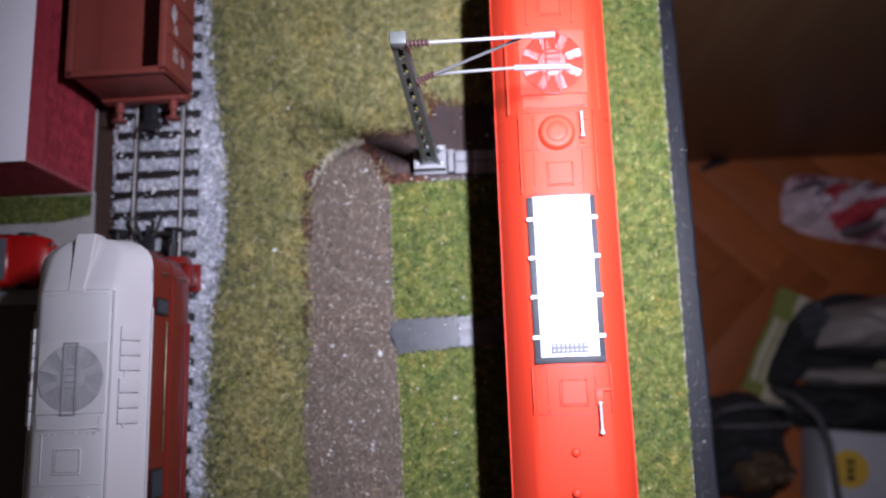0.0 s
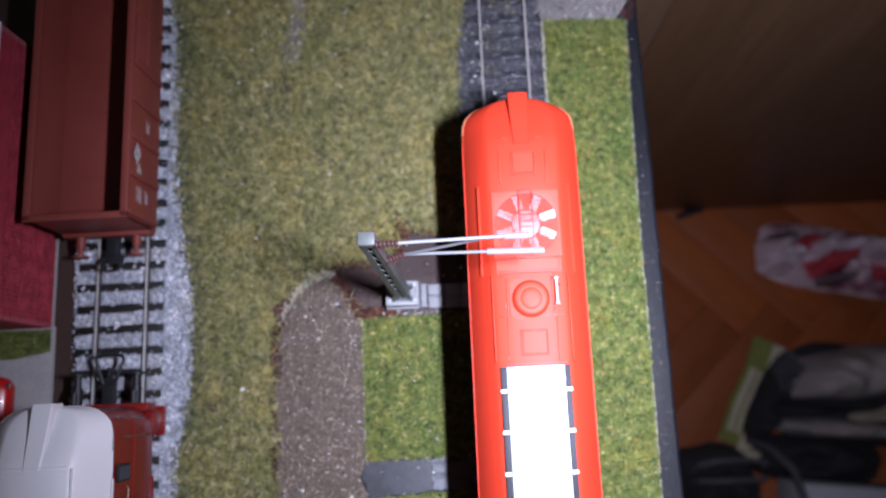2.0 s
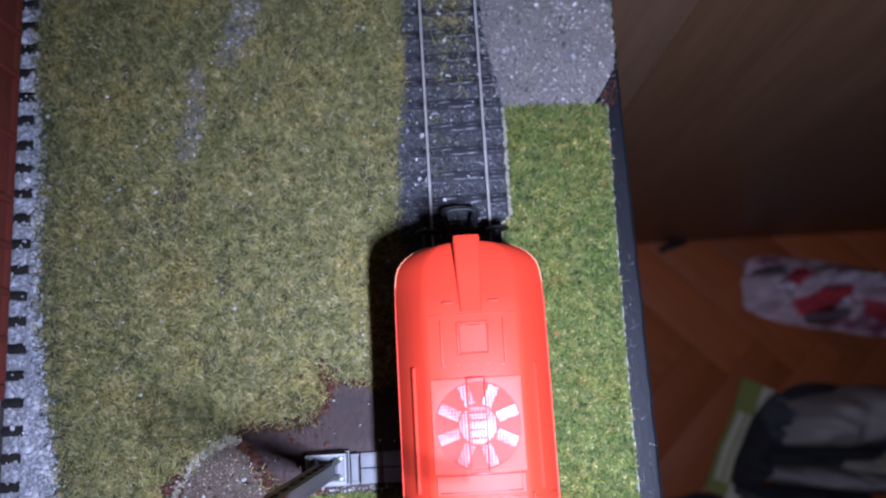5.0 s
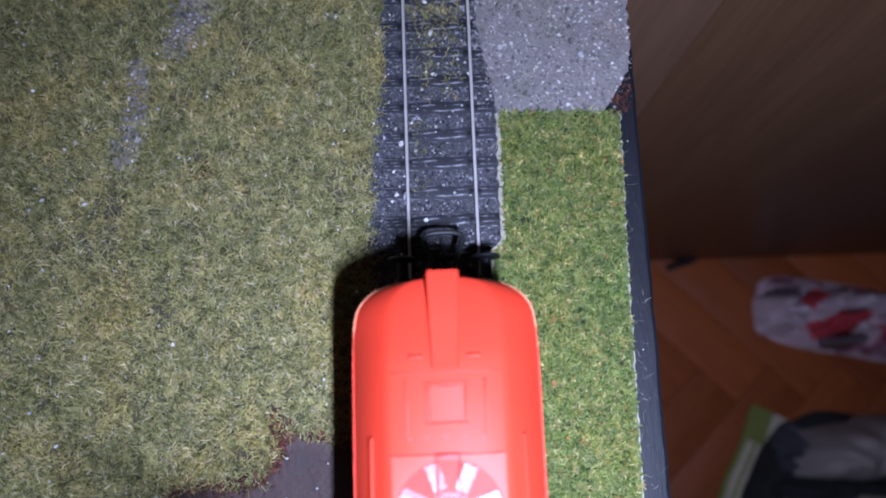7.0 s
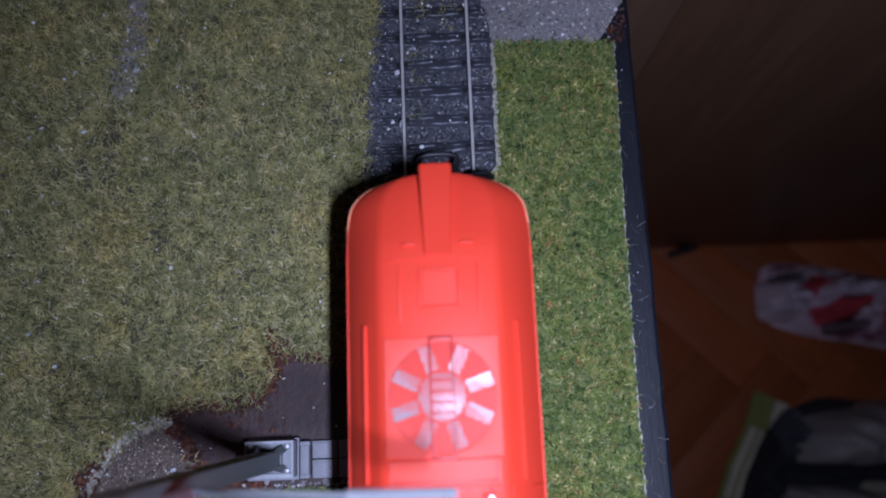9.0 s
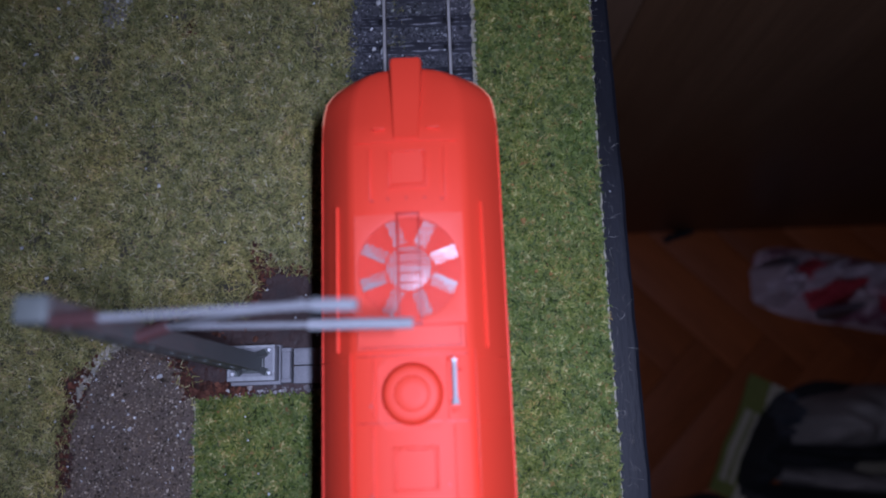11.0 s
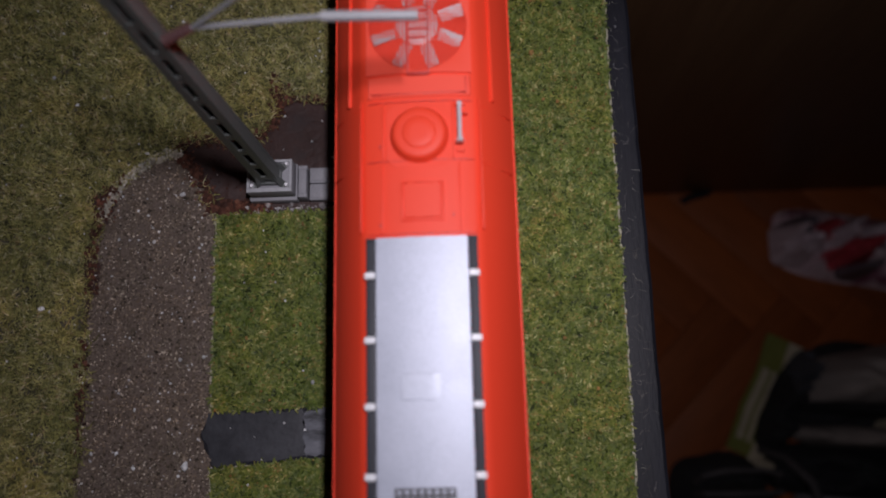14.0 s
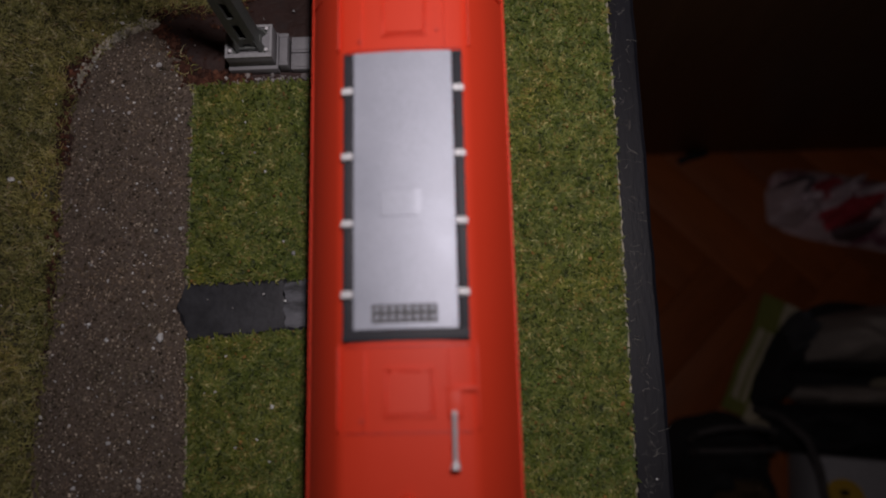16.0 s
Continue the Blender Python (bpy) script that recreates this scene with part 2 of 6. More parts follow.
GREENCLOTH = surface("leaf_green_fabric", (0.1332, 0.1480, 0.0233), (0.2131, 0.2146, 0.0533), 20, 500, 0.9, bump=0.4, bump_scale=400)
PALECLOTH = surface("cream_fabric", (0.3700, 0.3231, 0.2253), (0.4810, 0.4104, 0.2953), 20, 500, 0.9, bump=0.4, bump_scale=400)
PINKBAG = surface("pink_red_white_wrapper", (0.60, 0.44, 0.48), (0.64, 0.48, 0.50), 26, 260, 0.4, bump=0.6, bump_scale=70, spread=0.24, c=(0.22, 0.07, 0.11))
PALEPINK = surface("pale_pink_film", (0.56, 0.44, 0.48), (0.70, 0.57, 0.61), 30, 260, 0.4, bump=0.5, bump_scale=90)
REDPRINT = surface("red_printed_film", (0.38, 0.035, 0.055), (0.56, 0.07, 0.08), 40, 260, 0.4, bump=0.5, bump_scale=90)
GREYFILM = surface("dusky_grey_film", (0.10, 0.08, 0.10), (0.20, 0.16, 0.18), 40, 260, 0.4, bump=0.5, bump_scale=90)
SLATECLOTH = surface("blue_grey_fabric", (0.045, 0.05, 0.06), (0.09, 0.095, 0.11), 18, 500, 0.9, bump=0.4, bump_scale=400)
PAPERWHITE = surface("off_white_paper", (0.36, 0.35, 0.37), (0.44, 0.43, 0.45), 20, 400, 0.8, bump=0.2, bump_scale=200)
YELLOW = surface("yellow_sticker", (0.55, 0.33, 0.03), (0.62, 0.38, 0.05), 20, 400, 0.5)
CARTON = surface("brown_dark_box", (0.055, 0.035, 0.020), (0.16, 0.10, 0.055), 16, 300, 0.6, bump=0.2, bump_scale=120)
STRAYWHITE = fibres("white_stone_chips", [(0.0, (0.42, 0.41, 0.40)), (0.6, (0.62, 0.61, 0.60)), (1.0, (0.8, 0.8, 0.78))], 0.7, ((0.9, 0.9, 0.9), (1.05, 1.05, 1.05)))
BALSTONE = fibres("grey_ballast_stones", [(0.0, (0.34, 0.34, 0.37)), (0.35, (0.46, 0.46, 0.495)), (0.75, (0.58, 0.58, 0.62)), (1.0, (0.70, 0.70, 0.735))], 0.85, ((0.8, 0.82, 0.86), (1.1, 1.08, 1.06)))
PATHGRAIN = fibres("brown_path_grains", [(0.0, (0.0334, 0.0245, 0.0167)), (0.35, (0.0946, 0.0693, 0.0481)), (0.72, (0.1900, 0.1436, 0.1020)), (0.92, (0.3245, 0.2577, 0.1930)), (1.0, (0.6489, 0.5578, 0.4445))], 0.85, ((0.72, 0.76, 0.74), (1.2, 1.15, 1.12)))
GREYGRAIN = fibres("grey_gravel_grains", [(0.0, (0.10, 0.088, 0.086)), (0.4, (0.205, 0.184, 0.178)), (0.82, (0.33, 0.30, 0.29)), (1.0, (0.66, 0.63, 0.61))], 0.85)
BLACKGRAIN = fibres("black_bed_grains", [(0.0, (0.016, 0.016, 0.019)), (0.5, (0.058, 0.057, 0.066)), (0.88, (0.16, 0.157, 0.172)), (1.0, (0.46, 0.46, 0.48))], 0.6)
OLIVE_F = fibres("dry_olive_grass_fibres", [(0.0, (0.0457, 0.0422, 0.0181)), (0.25, (0.1486, 0.1411, 0.0445)), (0.55, (0.2741, 0.2555, 0.0836)), (0.8, (0.3861, 0.3488, 0.1199)), (0.9, (0.2856, 0.1832, 0.0908)), (1.0, (0.5940, 0.5332, 0.3087))], 0.7, ((0.74, 0.80, 0.76), (1.14, 1.07, 0.95)), 420)
OLIVE_TOP = fibres("pale_olive_grass_tips", [(0.0, (0.1900, 0.1862, 0.0714)), (0.5, (0.3100, 0.2891, 0.1260)), (0.85, (0.4200, 0.3773, 0.1932)), (1.0, (0.5800, 0.5292, 0.3528))], 0.65, ((0.72, 0.78, 0.78), (1.15, 1.05, 0.9)))
RUST = fibres("red_brown_soil_crumbs", [(0.0, (0.030, 0.012, 0.008)), (0.6, (0.082, 0.029, 0.017)), (1.0, (0.150, 0.060, 0.036))], 0.8)
SANDGRAIN = fibres("pale_sand_grains", [(0.0, (0.20, 0.18, 0.14)), (0.5, (0.36, 0.33, 0.26)), (1.0, (0.56, 0.52, 0.44))], 0.85)
GREEN_F = fibres("fresh_green_grass_fibres", [(0.0, (0.0238, 0.0318, 0.0063)), (0.14, (0.0593, 0.0864, 0.0164)), (0.34, (0.0990, 0.1251, 0.0176)), (0.60, (0.1345, 0.1605, 0.0340)), (0.82, (0.2078, 0.2115, 0.0528)), (0.91, (0.2127, 0.1278, 0.0390)), (0.95, (0.2672, 0.2379, 0.0630)), (1.0, (0.4354, 0.3877, 0.1574))], 0.6, ((0.76, 0.90, 0.86), (1.10, 1.04, 0.90)), 420)
FRINGE_F = fibres("dark_blue_green_fringe_fibres", [(0.0, (0.020, 0.026, 0.022)), (0.5, (0.065, 0.080, 0.060)), (1.0, (0.130, 0.145, 0.105))], 0.75)
GREEN_TIP = fibres("pale_yellow_green_tips", [(0.0, (0.1040, 0.1391, 0.0259)), (0.6, (0.1985, 0.2225, 0.0518)), (1.0, (0.3780, 0.3708, 0.1426))], 0.55, ((0.75, 0.9, 0.85), (1.25, 1.1, 0.9)))
ORANGE = fibres("orange_brown_flecks", [(0.0, (0.1512, 0.0832, 0.0252)), (1.0, (0.3024, 0.1663, 0.0495))], 0.7)
HAIR = fibres("pale_stray_fibres", [(0.0, (0.04, 0.036, 0.03)), (0.6, (0.13, 0.12, 0.105)), (1.0, (0.40, 0.38, 0.33))], 0.6)
PAPER = surface("dirty_paper_edge", (0.22, 0.20, 0.14), (0.46, 0.43, 0.33), 420, 1500, 0.9, bump=0.4)


BRICK = surface("pink_mortar", (0.30, 0.085, 0.095), (0.38, 0.12, 0.13), 90, 1500, 0.7)
BRICK_ONE = surface("red_brick", (0.30, 0.028, 0.044), (0.37, 0.042, 0.058), 90, 1800, 0.6, vary=0.16)
BRICK_MANY = fibres("red_brick_courses", [(0.0, (0.27, 0.024, 0.038)), (1.0, (0.39, 0.046, 0.062))], 0.6, ((0.9, 0.9, 0.92), (1.08, 1.05, 1.05)))


# ---- shapes: all builders work in millimetres ----
def mesh_of(bm, name, material, sharp=32):
    bmesh.ops.recalc_face_normals(bm, faces=bm.faces)
    for v in bm.verts:
        v.co *= 0.001
    me = bpy.data.meshes.new(name)
    bm.to_mesh(me)
    bm.free()
    me.materials.append(material)
    me.polygons.foreach_set("use_smooth", [True] * len(me.polygons))
    me.set_sharp_from_angle(angle=radians(sharp))
    return me


def part(name, bm, material, parent=None, label="", sharp=32):
    ob = new(name, mesh_of(bm, name, material, sharp))
    ob.parent = parent
    if label:
        ob["label"] = label
    return ob


def thing(name, at, label, category, group="", kind="", lean=0.0, turn=0.0):
    ob = new(name)
    ob.empty_display_size = 0.01
    ob.matrix_world = pose(at[0] / 1000, at[1] / 1000, at[2] / 1000, 0, lean, turn)
    return tagged(ob, label, category, group, kind)


def box(bm, x0, x1, y0, y1, z0, z1, bevel=0.0, m=None):
    r = bmesh.ops.create_cube(bm, size=1, matrix=Matrix.Translation(((x0 + x1) / 2, (y0 + y1) / 2, (z0 + z1) / 2)) @ Matrix.Diagonal((x1 - x0, y1 - y0, z1 - z0, 1)))
    vs = r["verts"]
    if bevel:
        es = list({e for v in vs for e in v.link_edges})
        r2 = bmesh.ops.bevel(bm, geom=es, offset=bevel, segments=2, affect="EDGES", profile=0.5)
        vs = list({v for f in r2["faces"] for v in f.verts} | {v for v in vs if v.is_valid})
    if m is not None:
        bmesh.ops.transform(bm, matrix=m, verts=vs)
    return bm


def boxes(*rows, bevel=0.0):
    bm = bmesh.new()
    for r in rows:
        box(bm, *r, bevel=bevel)
    return bm


def tube(bm, a, b, r0, r1=None, seg=10, caps=True):
    a, b = Vector(a), Vector(b)
    d = b - a
    m = Matrix.Translation((a + b) / 2) @ d.to_track_quat("Z", "Y").to_matrix().to_4x4()
    bmesh.ops.create_cone(bm, cap_ends=caps, segments=seg, radius1=r0, radius2=r0 if r1 is None else r1, depth=d.length, matrix=m)
    return bm


def lathe(bm, rows, seg=32, at=(0, 0, 0), axis="Z"):
    """Rows of (radius, height) turned round an upright axis."""
    at = Vector(at)
    rings = []
    for r, h in rows:
        ring = []
        for k in range(seg):
            a = 2 * math.pi * k / seg
            p = Vector((r * math.cos(a), r * math.sin(a), h))
            if axis == "Y":
                p = Vector((p.x, p.z, p.y))
            if axis == "X":
                p = Vector((p.z, p.x, p.y))
            ring.append(bm.verts.new(at + p))
        rings.append(ring)
    for a, b in zip(rings, rings[1:]):
        for k in range(seg):
            bm.faces.new((a[k], a[(k + 1) % seg], b[(k + 1) % seg], b[k]))
    if rows[0][0] > 1e-4:
        bm.faces.new(rings[0][::-1])
    if rows[-1][0] > 1e-4:
        bm.faces.new(rings[-1])
    bmesh.ops.remove_doubles(bm, verts=[v for r in rings for v in r], dist=1e-4)
    return bm


def sweep(bm, pts, r, seg=8, closed=False):
    """A round bar along a line of points."""
    pts = [Vector(p) for p in pts]
    n = len(pts)
    rings = []
    for i, p in enumerate(pts):
        d = (pts[(i + 1) % n] - pts[i - 1]) if closed or 0 < i < n - 1 else (pts[1] - pts[0] if i == 0 else pts[-1] - pts[-2])
        q = d.to_track_quat("Z", "Y").to_matrix()
        rings.append([bm.verts.new(p + q @ Vector((r * math.cos(2 * math.pi * k / seg), r * math.sin(2 * math.pi * k / seg), 0))) for k in range(seg)])
    pairs = list(zip(rings, rings[1:])) + ([(rings[-1], rings[0])] if closed else [])
    for a, b in pairs:
        for k in range(seg):
            bm.faces.new((a[k], a[(k + 1) % seg], b[(k + 1) % seg], b[k]))
    if not closed:
        bm.faces.new(rings[0][::-1])
        bm.faces.new(rings[-1])
    return bm


def slab(outline, z0, z1):
    """An upright prism on an outline of (x, y)."""
    bm = bmesh.new()
    lo = [bm.verts.new((x, y, z0)) for x, y in outline]
    hi = [bm.verts.new((x, y, z1)) for x, y in outline]
    n = len(outline)
    f = [bm.faces.new(hi), bm.faces.new(lo[::-1])]
    for k in range(n):
        bm.faces.new((lo[k], lo[(k + 1) % n], hi[(k + 1) % n], hi[k]))
    bmesh.ops.triangulate(bm, faces=f)
    return bm


def ragged(outline, step=2.0, amount=0.5, seed=1):
    """The outline with points every step and a torn, uneven edge."""
    rnd = random.Random(seed)
    out = []
    for (x0, y0), (x1, y1) in zip(outline, outline[1:] + outline[:1]):
        d = math.hypot(x1 - x0, y1 - y0)
        n = max(1, int(d / step))
        for k in range(n):
            u = k / n
            out.append((x0 + (x1 - x0) * u + rnd.uniform(-amount, amount), y0 + (y1 - y0) * u + rnd.uniform(-amount, amount)))
    return out


def inside(x, y, poly):
    """Which of the points lie in the outline."""
    r = np.zeros(len(x), bool)
    for (x0, y0), (x1, y1) in zip(poly, poly[1:] + poly[:1]):
        if y0 != y1:
            hit = ((y0 > y) != (y1 > y)) & (x < (x1 - x0) * (y - y0) / (y1 - y0) + x0)
            r ^= hit
    return r


def scatter(poly, per_mm2, seed, holes=(), wobble=0.5):
    g = np.random.default_rng(seed)
    xs, ys = [p[0] for p in poly], [p[1] for p in poly]
    n = int((max(xs) - min(xs)) * (max(ys) - min(ys)) * per_mm2)
    x, y = g.uniform(min(xs), max(xs), n), g.uniform(min(ys), max(ys), n)
    wx, wy = x + g.normal(0, wobble, n), y + g.normal(0, wobble, n)
    ok = inside(wx, wy, poly)
    for h in holes:
        ok &= ~inside(wx, wy, h)
    return x[ok], y[ok], g


def raw_mesh(name, co, faces, material, parent=None, label="", smooth=False):
    me = bpy.data.meshes.new(name)
    me.vertices.add(len(co))
    me.vertices.foreach_set("co", (co * 0.001).astype(np.float32).ravel())
    k = faces.shape[1]
    me.loops.add(faces.size)
    me.loops.foreach_set("vertex_index", faces.astype(np.int32).ravel())
    me.polygons.add(len(faces))
    me.polygons.foreach_set("loop_start", np.arange(0, faces.size, k, dtype=np.int32))
    me.polygons.foreach_set("use_smooth", np.full(len(faces), smooth))
    me.update(calc_edges=True)
    me.validate()
    me.materials.append(material)
    ob = new(name, me)
    ob.parent = parent
    if label:
        ob["label"] = label
    return ob


def blades(name, x, y, g, z, length, width, material, parent=None, flat=0.55, label=""):
    """Short bent grass fibres standing or lying at every place."""
    n = len(x)
    a = g.uniform(0, 2 * np.pi, n)
    up = np.clip(g.normal(flat, 0.28, n), 0.05, 1.4)
    ln = length * g.uniform(0.55, 1.25, n)
    w = width * g.uniform(0.7, 1.3, n) / 2
    b = a + g.normal(0, 0.75, n)
    dx, dy = np.cos(a), np.sin(a)
    ex, ey = np.cos(b), np.sin(b)
    base = np.stack([x, y, np.full(n, z)], 1)
    mid = base + np.stack([dx * np.cos(up), dy * np.cos(up), np.sin(up)], 1) * (ln * 0.5)[:, None]
    tip = mid + np.stack([ex * np.cos(up * 0.6), ey * np.cos(up * 0.6), np.sin(up * 0.6)], 1) * (ln * 0.5)[:, None]
    side = np.stack([-dy, dx, np.zeros(n)], 1) * w[:, None]
    side2 = np.stack([-ey, ex, np.zeros(n)], 1) * (w * 0.8)[:, None]
    co = np.stack([base - side, base + side, mid + side, mid - side, tip + side2 * 0.6, tip - side2 * 0.6], 1).reshape(-1, 3)
    i = np.arange(n)[:, None] * 6
    f = np.concatenate([i + [0, 1, 2, 3], i + [3, 2, 4, 5]], 1).reshape(-1, 4)
    return raw_mesh(name, co, f, material, parent, label)


def stones(name, x, y, g, z, size, material, parent=None, squash=0.7, spread=0.35, label="", low=False):
    """Loose angular stones, one at every place, of about that size across."""
    bm = bmesh.new()
    if low:
        bmesh.ops.create_cone(bm, cap_ends=False, segments=4, radius1=0.5, radius2=0.0, depth=0.5)
        bmesh.ops.translate(bm, verts=bm.verts, vec=(0, 0, 0.1))
    else:
        bmesh.ops.create_icosphere(bm, subdivisions=1, radius=0.5)
    bm.verts.ensure_lookup_table()
    v = np.array([p.co for p in bm.verts])
    bmesh.ops.triangulate(bm, faces=bm.faces)
    f = np.array([[p.index for p in q.verts] for q in bm.faces])
    bm.free()
    n, m = len(x), len(v)
    s = size * np.exp(g.normal(0, spread, n))
    co = v[None] * g.uniform(0.65, 1.3, (n, m, 1)) * g.uniform(0.7, 1.25, (n, 1, 3))
    co[:, :, 2] *= squash
    a = g.uniform(0, 2 * np.pi, n)[:, None]
    t = g.normal(0, 0.5, n)[:, None]
    X, Y, Z = co[:, :, 0], co[:, :, 1], co[:, :, 2]
    X, Z = X * np.cos(t) - Z * np.sin(t), X * np.sin(t) + Z * np.cos(t)
    X, Y = X * np.cos(a) - Y * np.sin(a), X * np.sin(a) + Y * np.cos(a)
    co = np.stack([X, Y, Z], 2) * s[:, None, None] + np.stack([x, y, z + s * 0.12], 1)[:, None]
    F = (f[None] + (np.arange(n) * m)[:, None, None]).reshape(-1, 3)
    return raw_mesh(name, co.reshape(-1, 3), F, material, parent, label)


def block_rows(name, rows, material, parent):
    """Many small plain blocks joined into one mesh."""
    r = np.array(rows, float)
    pick = np.array([(0, 2, 4), (1, 2, 4), (1, 3, 4), (0, 3, 4), (0, 2, 5), (1, 2, 5), (1, 3, 5), (0, 3, 5)])
    co = r[:, pick].reshape(-1, 3)
    f = np.array([(3, 2, 1, 0), (4, 5, 6, 7), (0, 1, 5, 4), (1, 2, 6, 5), (2, 3, 7, 6), (3, 0, 4, 7)])
    F = (f[None] + (np.arange(len(r)) * 8)[:, None, None]).reshape(-1, 4)
    return raw_mesh(name, co, F, material, parent)


# ---- the room: floor, walls, ceiling ----
FLOOR_Z = -530.0


def room():
    def slab_box(name, a, material, label, cat):
        ob = part(name, boxes(a), material)
        return tagged(ob, label, cat, kind="structure")
    W, E, S, N, TOP = -900, 1100, -900, 900, 1700
    floor = slab_box("floor", (W, E, S, N, FLOOR_Z - 60, FLOOR_Z - 8), PLANK, "reddish oak parquet floor in a dim room", "floor")
    slab_box("wall_north", (W, E, N, N + 100, FLOOR_Z - 60, TOP), PLASTER, "plain plaster wall of the dark room", "wall")
    slab_box("wall_south", (W, E, S - 100, S, FLOOR_Z - 60, TOP), PLASTER, "plain plaster wall of the dark room", "wall")
    # unseen opening, added so the world's fill light lifts the layout's dark areas
    west = part("wall_west", boxes((W - 100, W, S - 100, -600, FLOOR_Z - 60, TOP), (W - 100, W, 600, N + 100, FLOOR_Z - 60, TOP), (W - 100, W, -600, 600, FLOOR_Z - 60, 150), (W - 100, W, -600, 600, 1450, TOP)), PLASTER)
    tagged(west, "plain plaster wall with an added unseen opening for fill light", "wall", kind="structure")
    slab_box("wall_east", (E, E + 100, S - 100, N + 100, FLOOR_Z - 60, TOP), PLASTER, "plain plaster wall of the dark room", "wall")
    slab_box("ceiling", (W - 100, E + 100, S - 100, N + 100, TOP, TOP + 80), PLASTER, "plain plaster ceiling of the dark room", "ceiling")
    return floor


floor_ob = room()


# ---- the layout's board and table ----
def layout_table():
    t = thing("table", (0, 0, FLOOR_Z), "dark wooden trestle table under the model railway layout", "table")
    part("tabletop", boxes((-310, 40, -230, 150, 480, 503), bevel=2), BOARD, t)
    for x in (-290, 10):
        for y in (-210, 120):
            part("leg", boxes((x - 20, x + 20, y - 20, y + 20, -8, 480), bevel=2), BOARD, t)


layout_table()
board = tagged(part("ground", boxes((-320, 46, -240, 300, -27, -1.6)), BOARD), "dark brown painted baseboard of a model railway layout", "baseboard", kind="structure")
SOUTH, NORTH = -120, 172


def black_edge():
    bm = bmesh.new()
    rnd = random.Random(4)
    ys = [SOUTH - 60 + k * 6 for k in range(72)]
    rows = []
    for y in ys:
        o = rnd.uniform(-0.15, 0.15)
        rows.append([bm.verts.new(p) for p in ((45.2, y, -40), (45.2, y, -0.15), (46, y, 0.05), (51.6 + o, y, 0.1 + rnd.uniform(-0.04, 0.04)), (52.5 + o, y, -0.5), (52.7 + o, y, -1.4), (52.7 + o, y, -40))])
    for a, b in zip(rows, rows[1:]):
        for k in range(6):
            bm.faces.new((a[k], a[k + 1], b[k + 1], b[k]))
    return tagged(part("trim", bm, EDGE), "black painted wooden edge rail, scratched and fluffy", "edge rail", kind="structure")


edge_ob = black_edge()

# outlines on the board
PATH_O = [(-82, -150), (-82, -100), (-84.2, -81), (-81.6, -54), (-82.2, -29), (-82.4, -9.4), (-80.8, 3), (-75.4, 12.4), (-69, 16.8), (-64.5, 18.4), (-62.2, 17.8), (-57.3, 11.1), (-53.4, 3),
          (-52.2, -23), (-51.9, -45.6), (-53.4, -51.6), (-51.2, -58), (-50.2, -82), (-49.5, -100), (-49.5, -150)]
STRIP_O = [(-52.2, -45.6), (-53.6, -50), (-51.2, -57.4), (-30, -55.9), (-12, -55.4), (-12, -45.0), (-32, -45.2)]
SOIL_HOLE = [(-64.5, 19.8), (-58, 21.6), (-52, 21.4), (-44, 21.8), (-40.4, 24.4), (-38.2, 29), (-38.6, 35.5), (-35.4, 33.0), (-30, 31.8), (-21, 30.2), (-10, 30.2), (-10, 2.6), (-52.5, 2.6), (-57, 11)]
BARE_1 = [(-81.0, 97), (-76.0, 97), (-72.6, 106), (-71.0, 116), (-72.8, 128), (-76.6, 128), (-77.4, 114)]
BARE_2 = [(-68.5, 127), (-62, 127), (-55.5, 140), (-52, 160), (-60.5, 160), (-65.5, 143)]
BALLAST_R = [(-116.1, -150), (-116.1, -88), (-115.3, -42), (-112.5, -30), (-110.7, -16), (-110.6, 10), (-111.9, 18), (-115, 37), (-117.8, 56), (-118, 66), (-118.3, 105), (-121.5, 133), (-121, NORTH)]
RUST_SPOTS = [[(-85.2, 7.6), (-80.4, 10.4), (-77.6, 11.2), (-78.0, 5.0), (-79.6, 0.6), (-81.4, 3.2)], [(-84.6, -8.8), (-80.4, -9.2), (-80.6, -17.2), (-82.8, -17.6), (-84.0, -13)]]
FIELD_O = BALLAST_R + [(-12.2, NORTH), (-12.3, 122), (-15.4, 98), (-16.3, 78), (-15.0, 31), (-15.0, 28), (-40, 28), (-49, -150)]
TURF_A = [(-52.4, 2.0), (-12, 2.4), (-12, -44.6), (-31.9, -44.7), (-51.8, -45.3), (-52.0, -23)]
TURF_B = [(-51.3, -58.2), (-31.9, -56.6), (-12, -55.9), (-12, -150), (-49.6, -150), (-50.2, -82)]
TURF_R = [(17.4, 110.3), (47.9, 109.6), (46.7, 70), (45.9, 24), (45.7, -15), (45.0, -60), (44.3, -105), (44.0, -150), (14, -150), (14, 74), (17.2, 77)]
GRAVEL_O = [(17.2, 109.8), (43.8, 109.9), (46, 113.0), (49.2, 117.9), (51.6, 122.5), (52.3, 140), (52.3, NORTH), (12.2, NORTH), (12.4, 135), (14.1, 125)]
BED_O = [(-12.3, NORTH), (-12.3, 122), (-15.6, 98), (-16.6, 78), (-16.6, SOUTH), (17.4, SOUTH), (17.4, 110), (14.3, 125), (12.6, 135), (12.6, NORTH)]


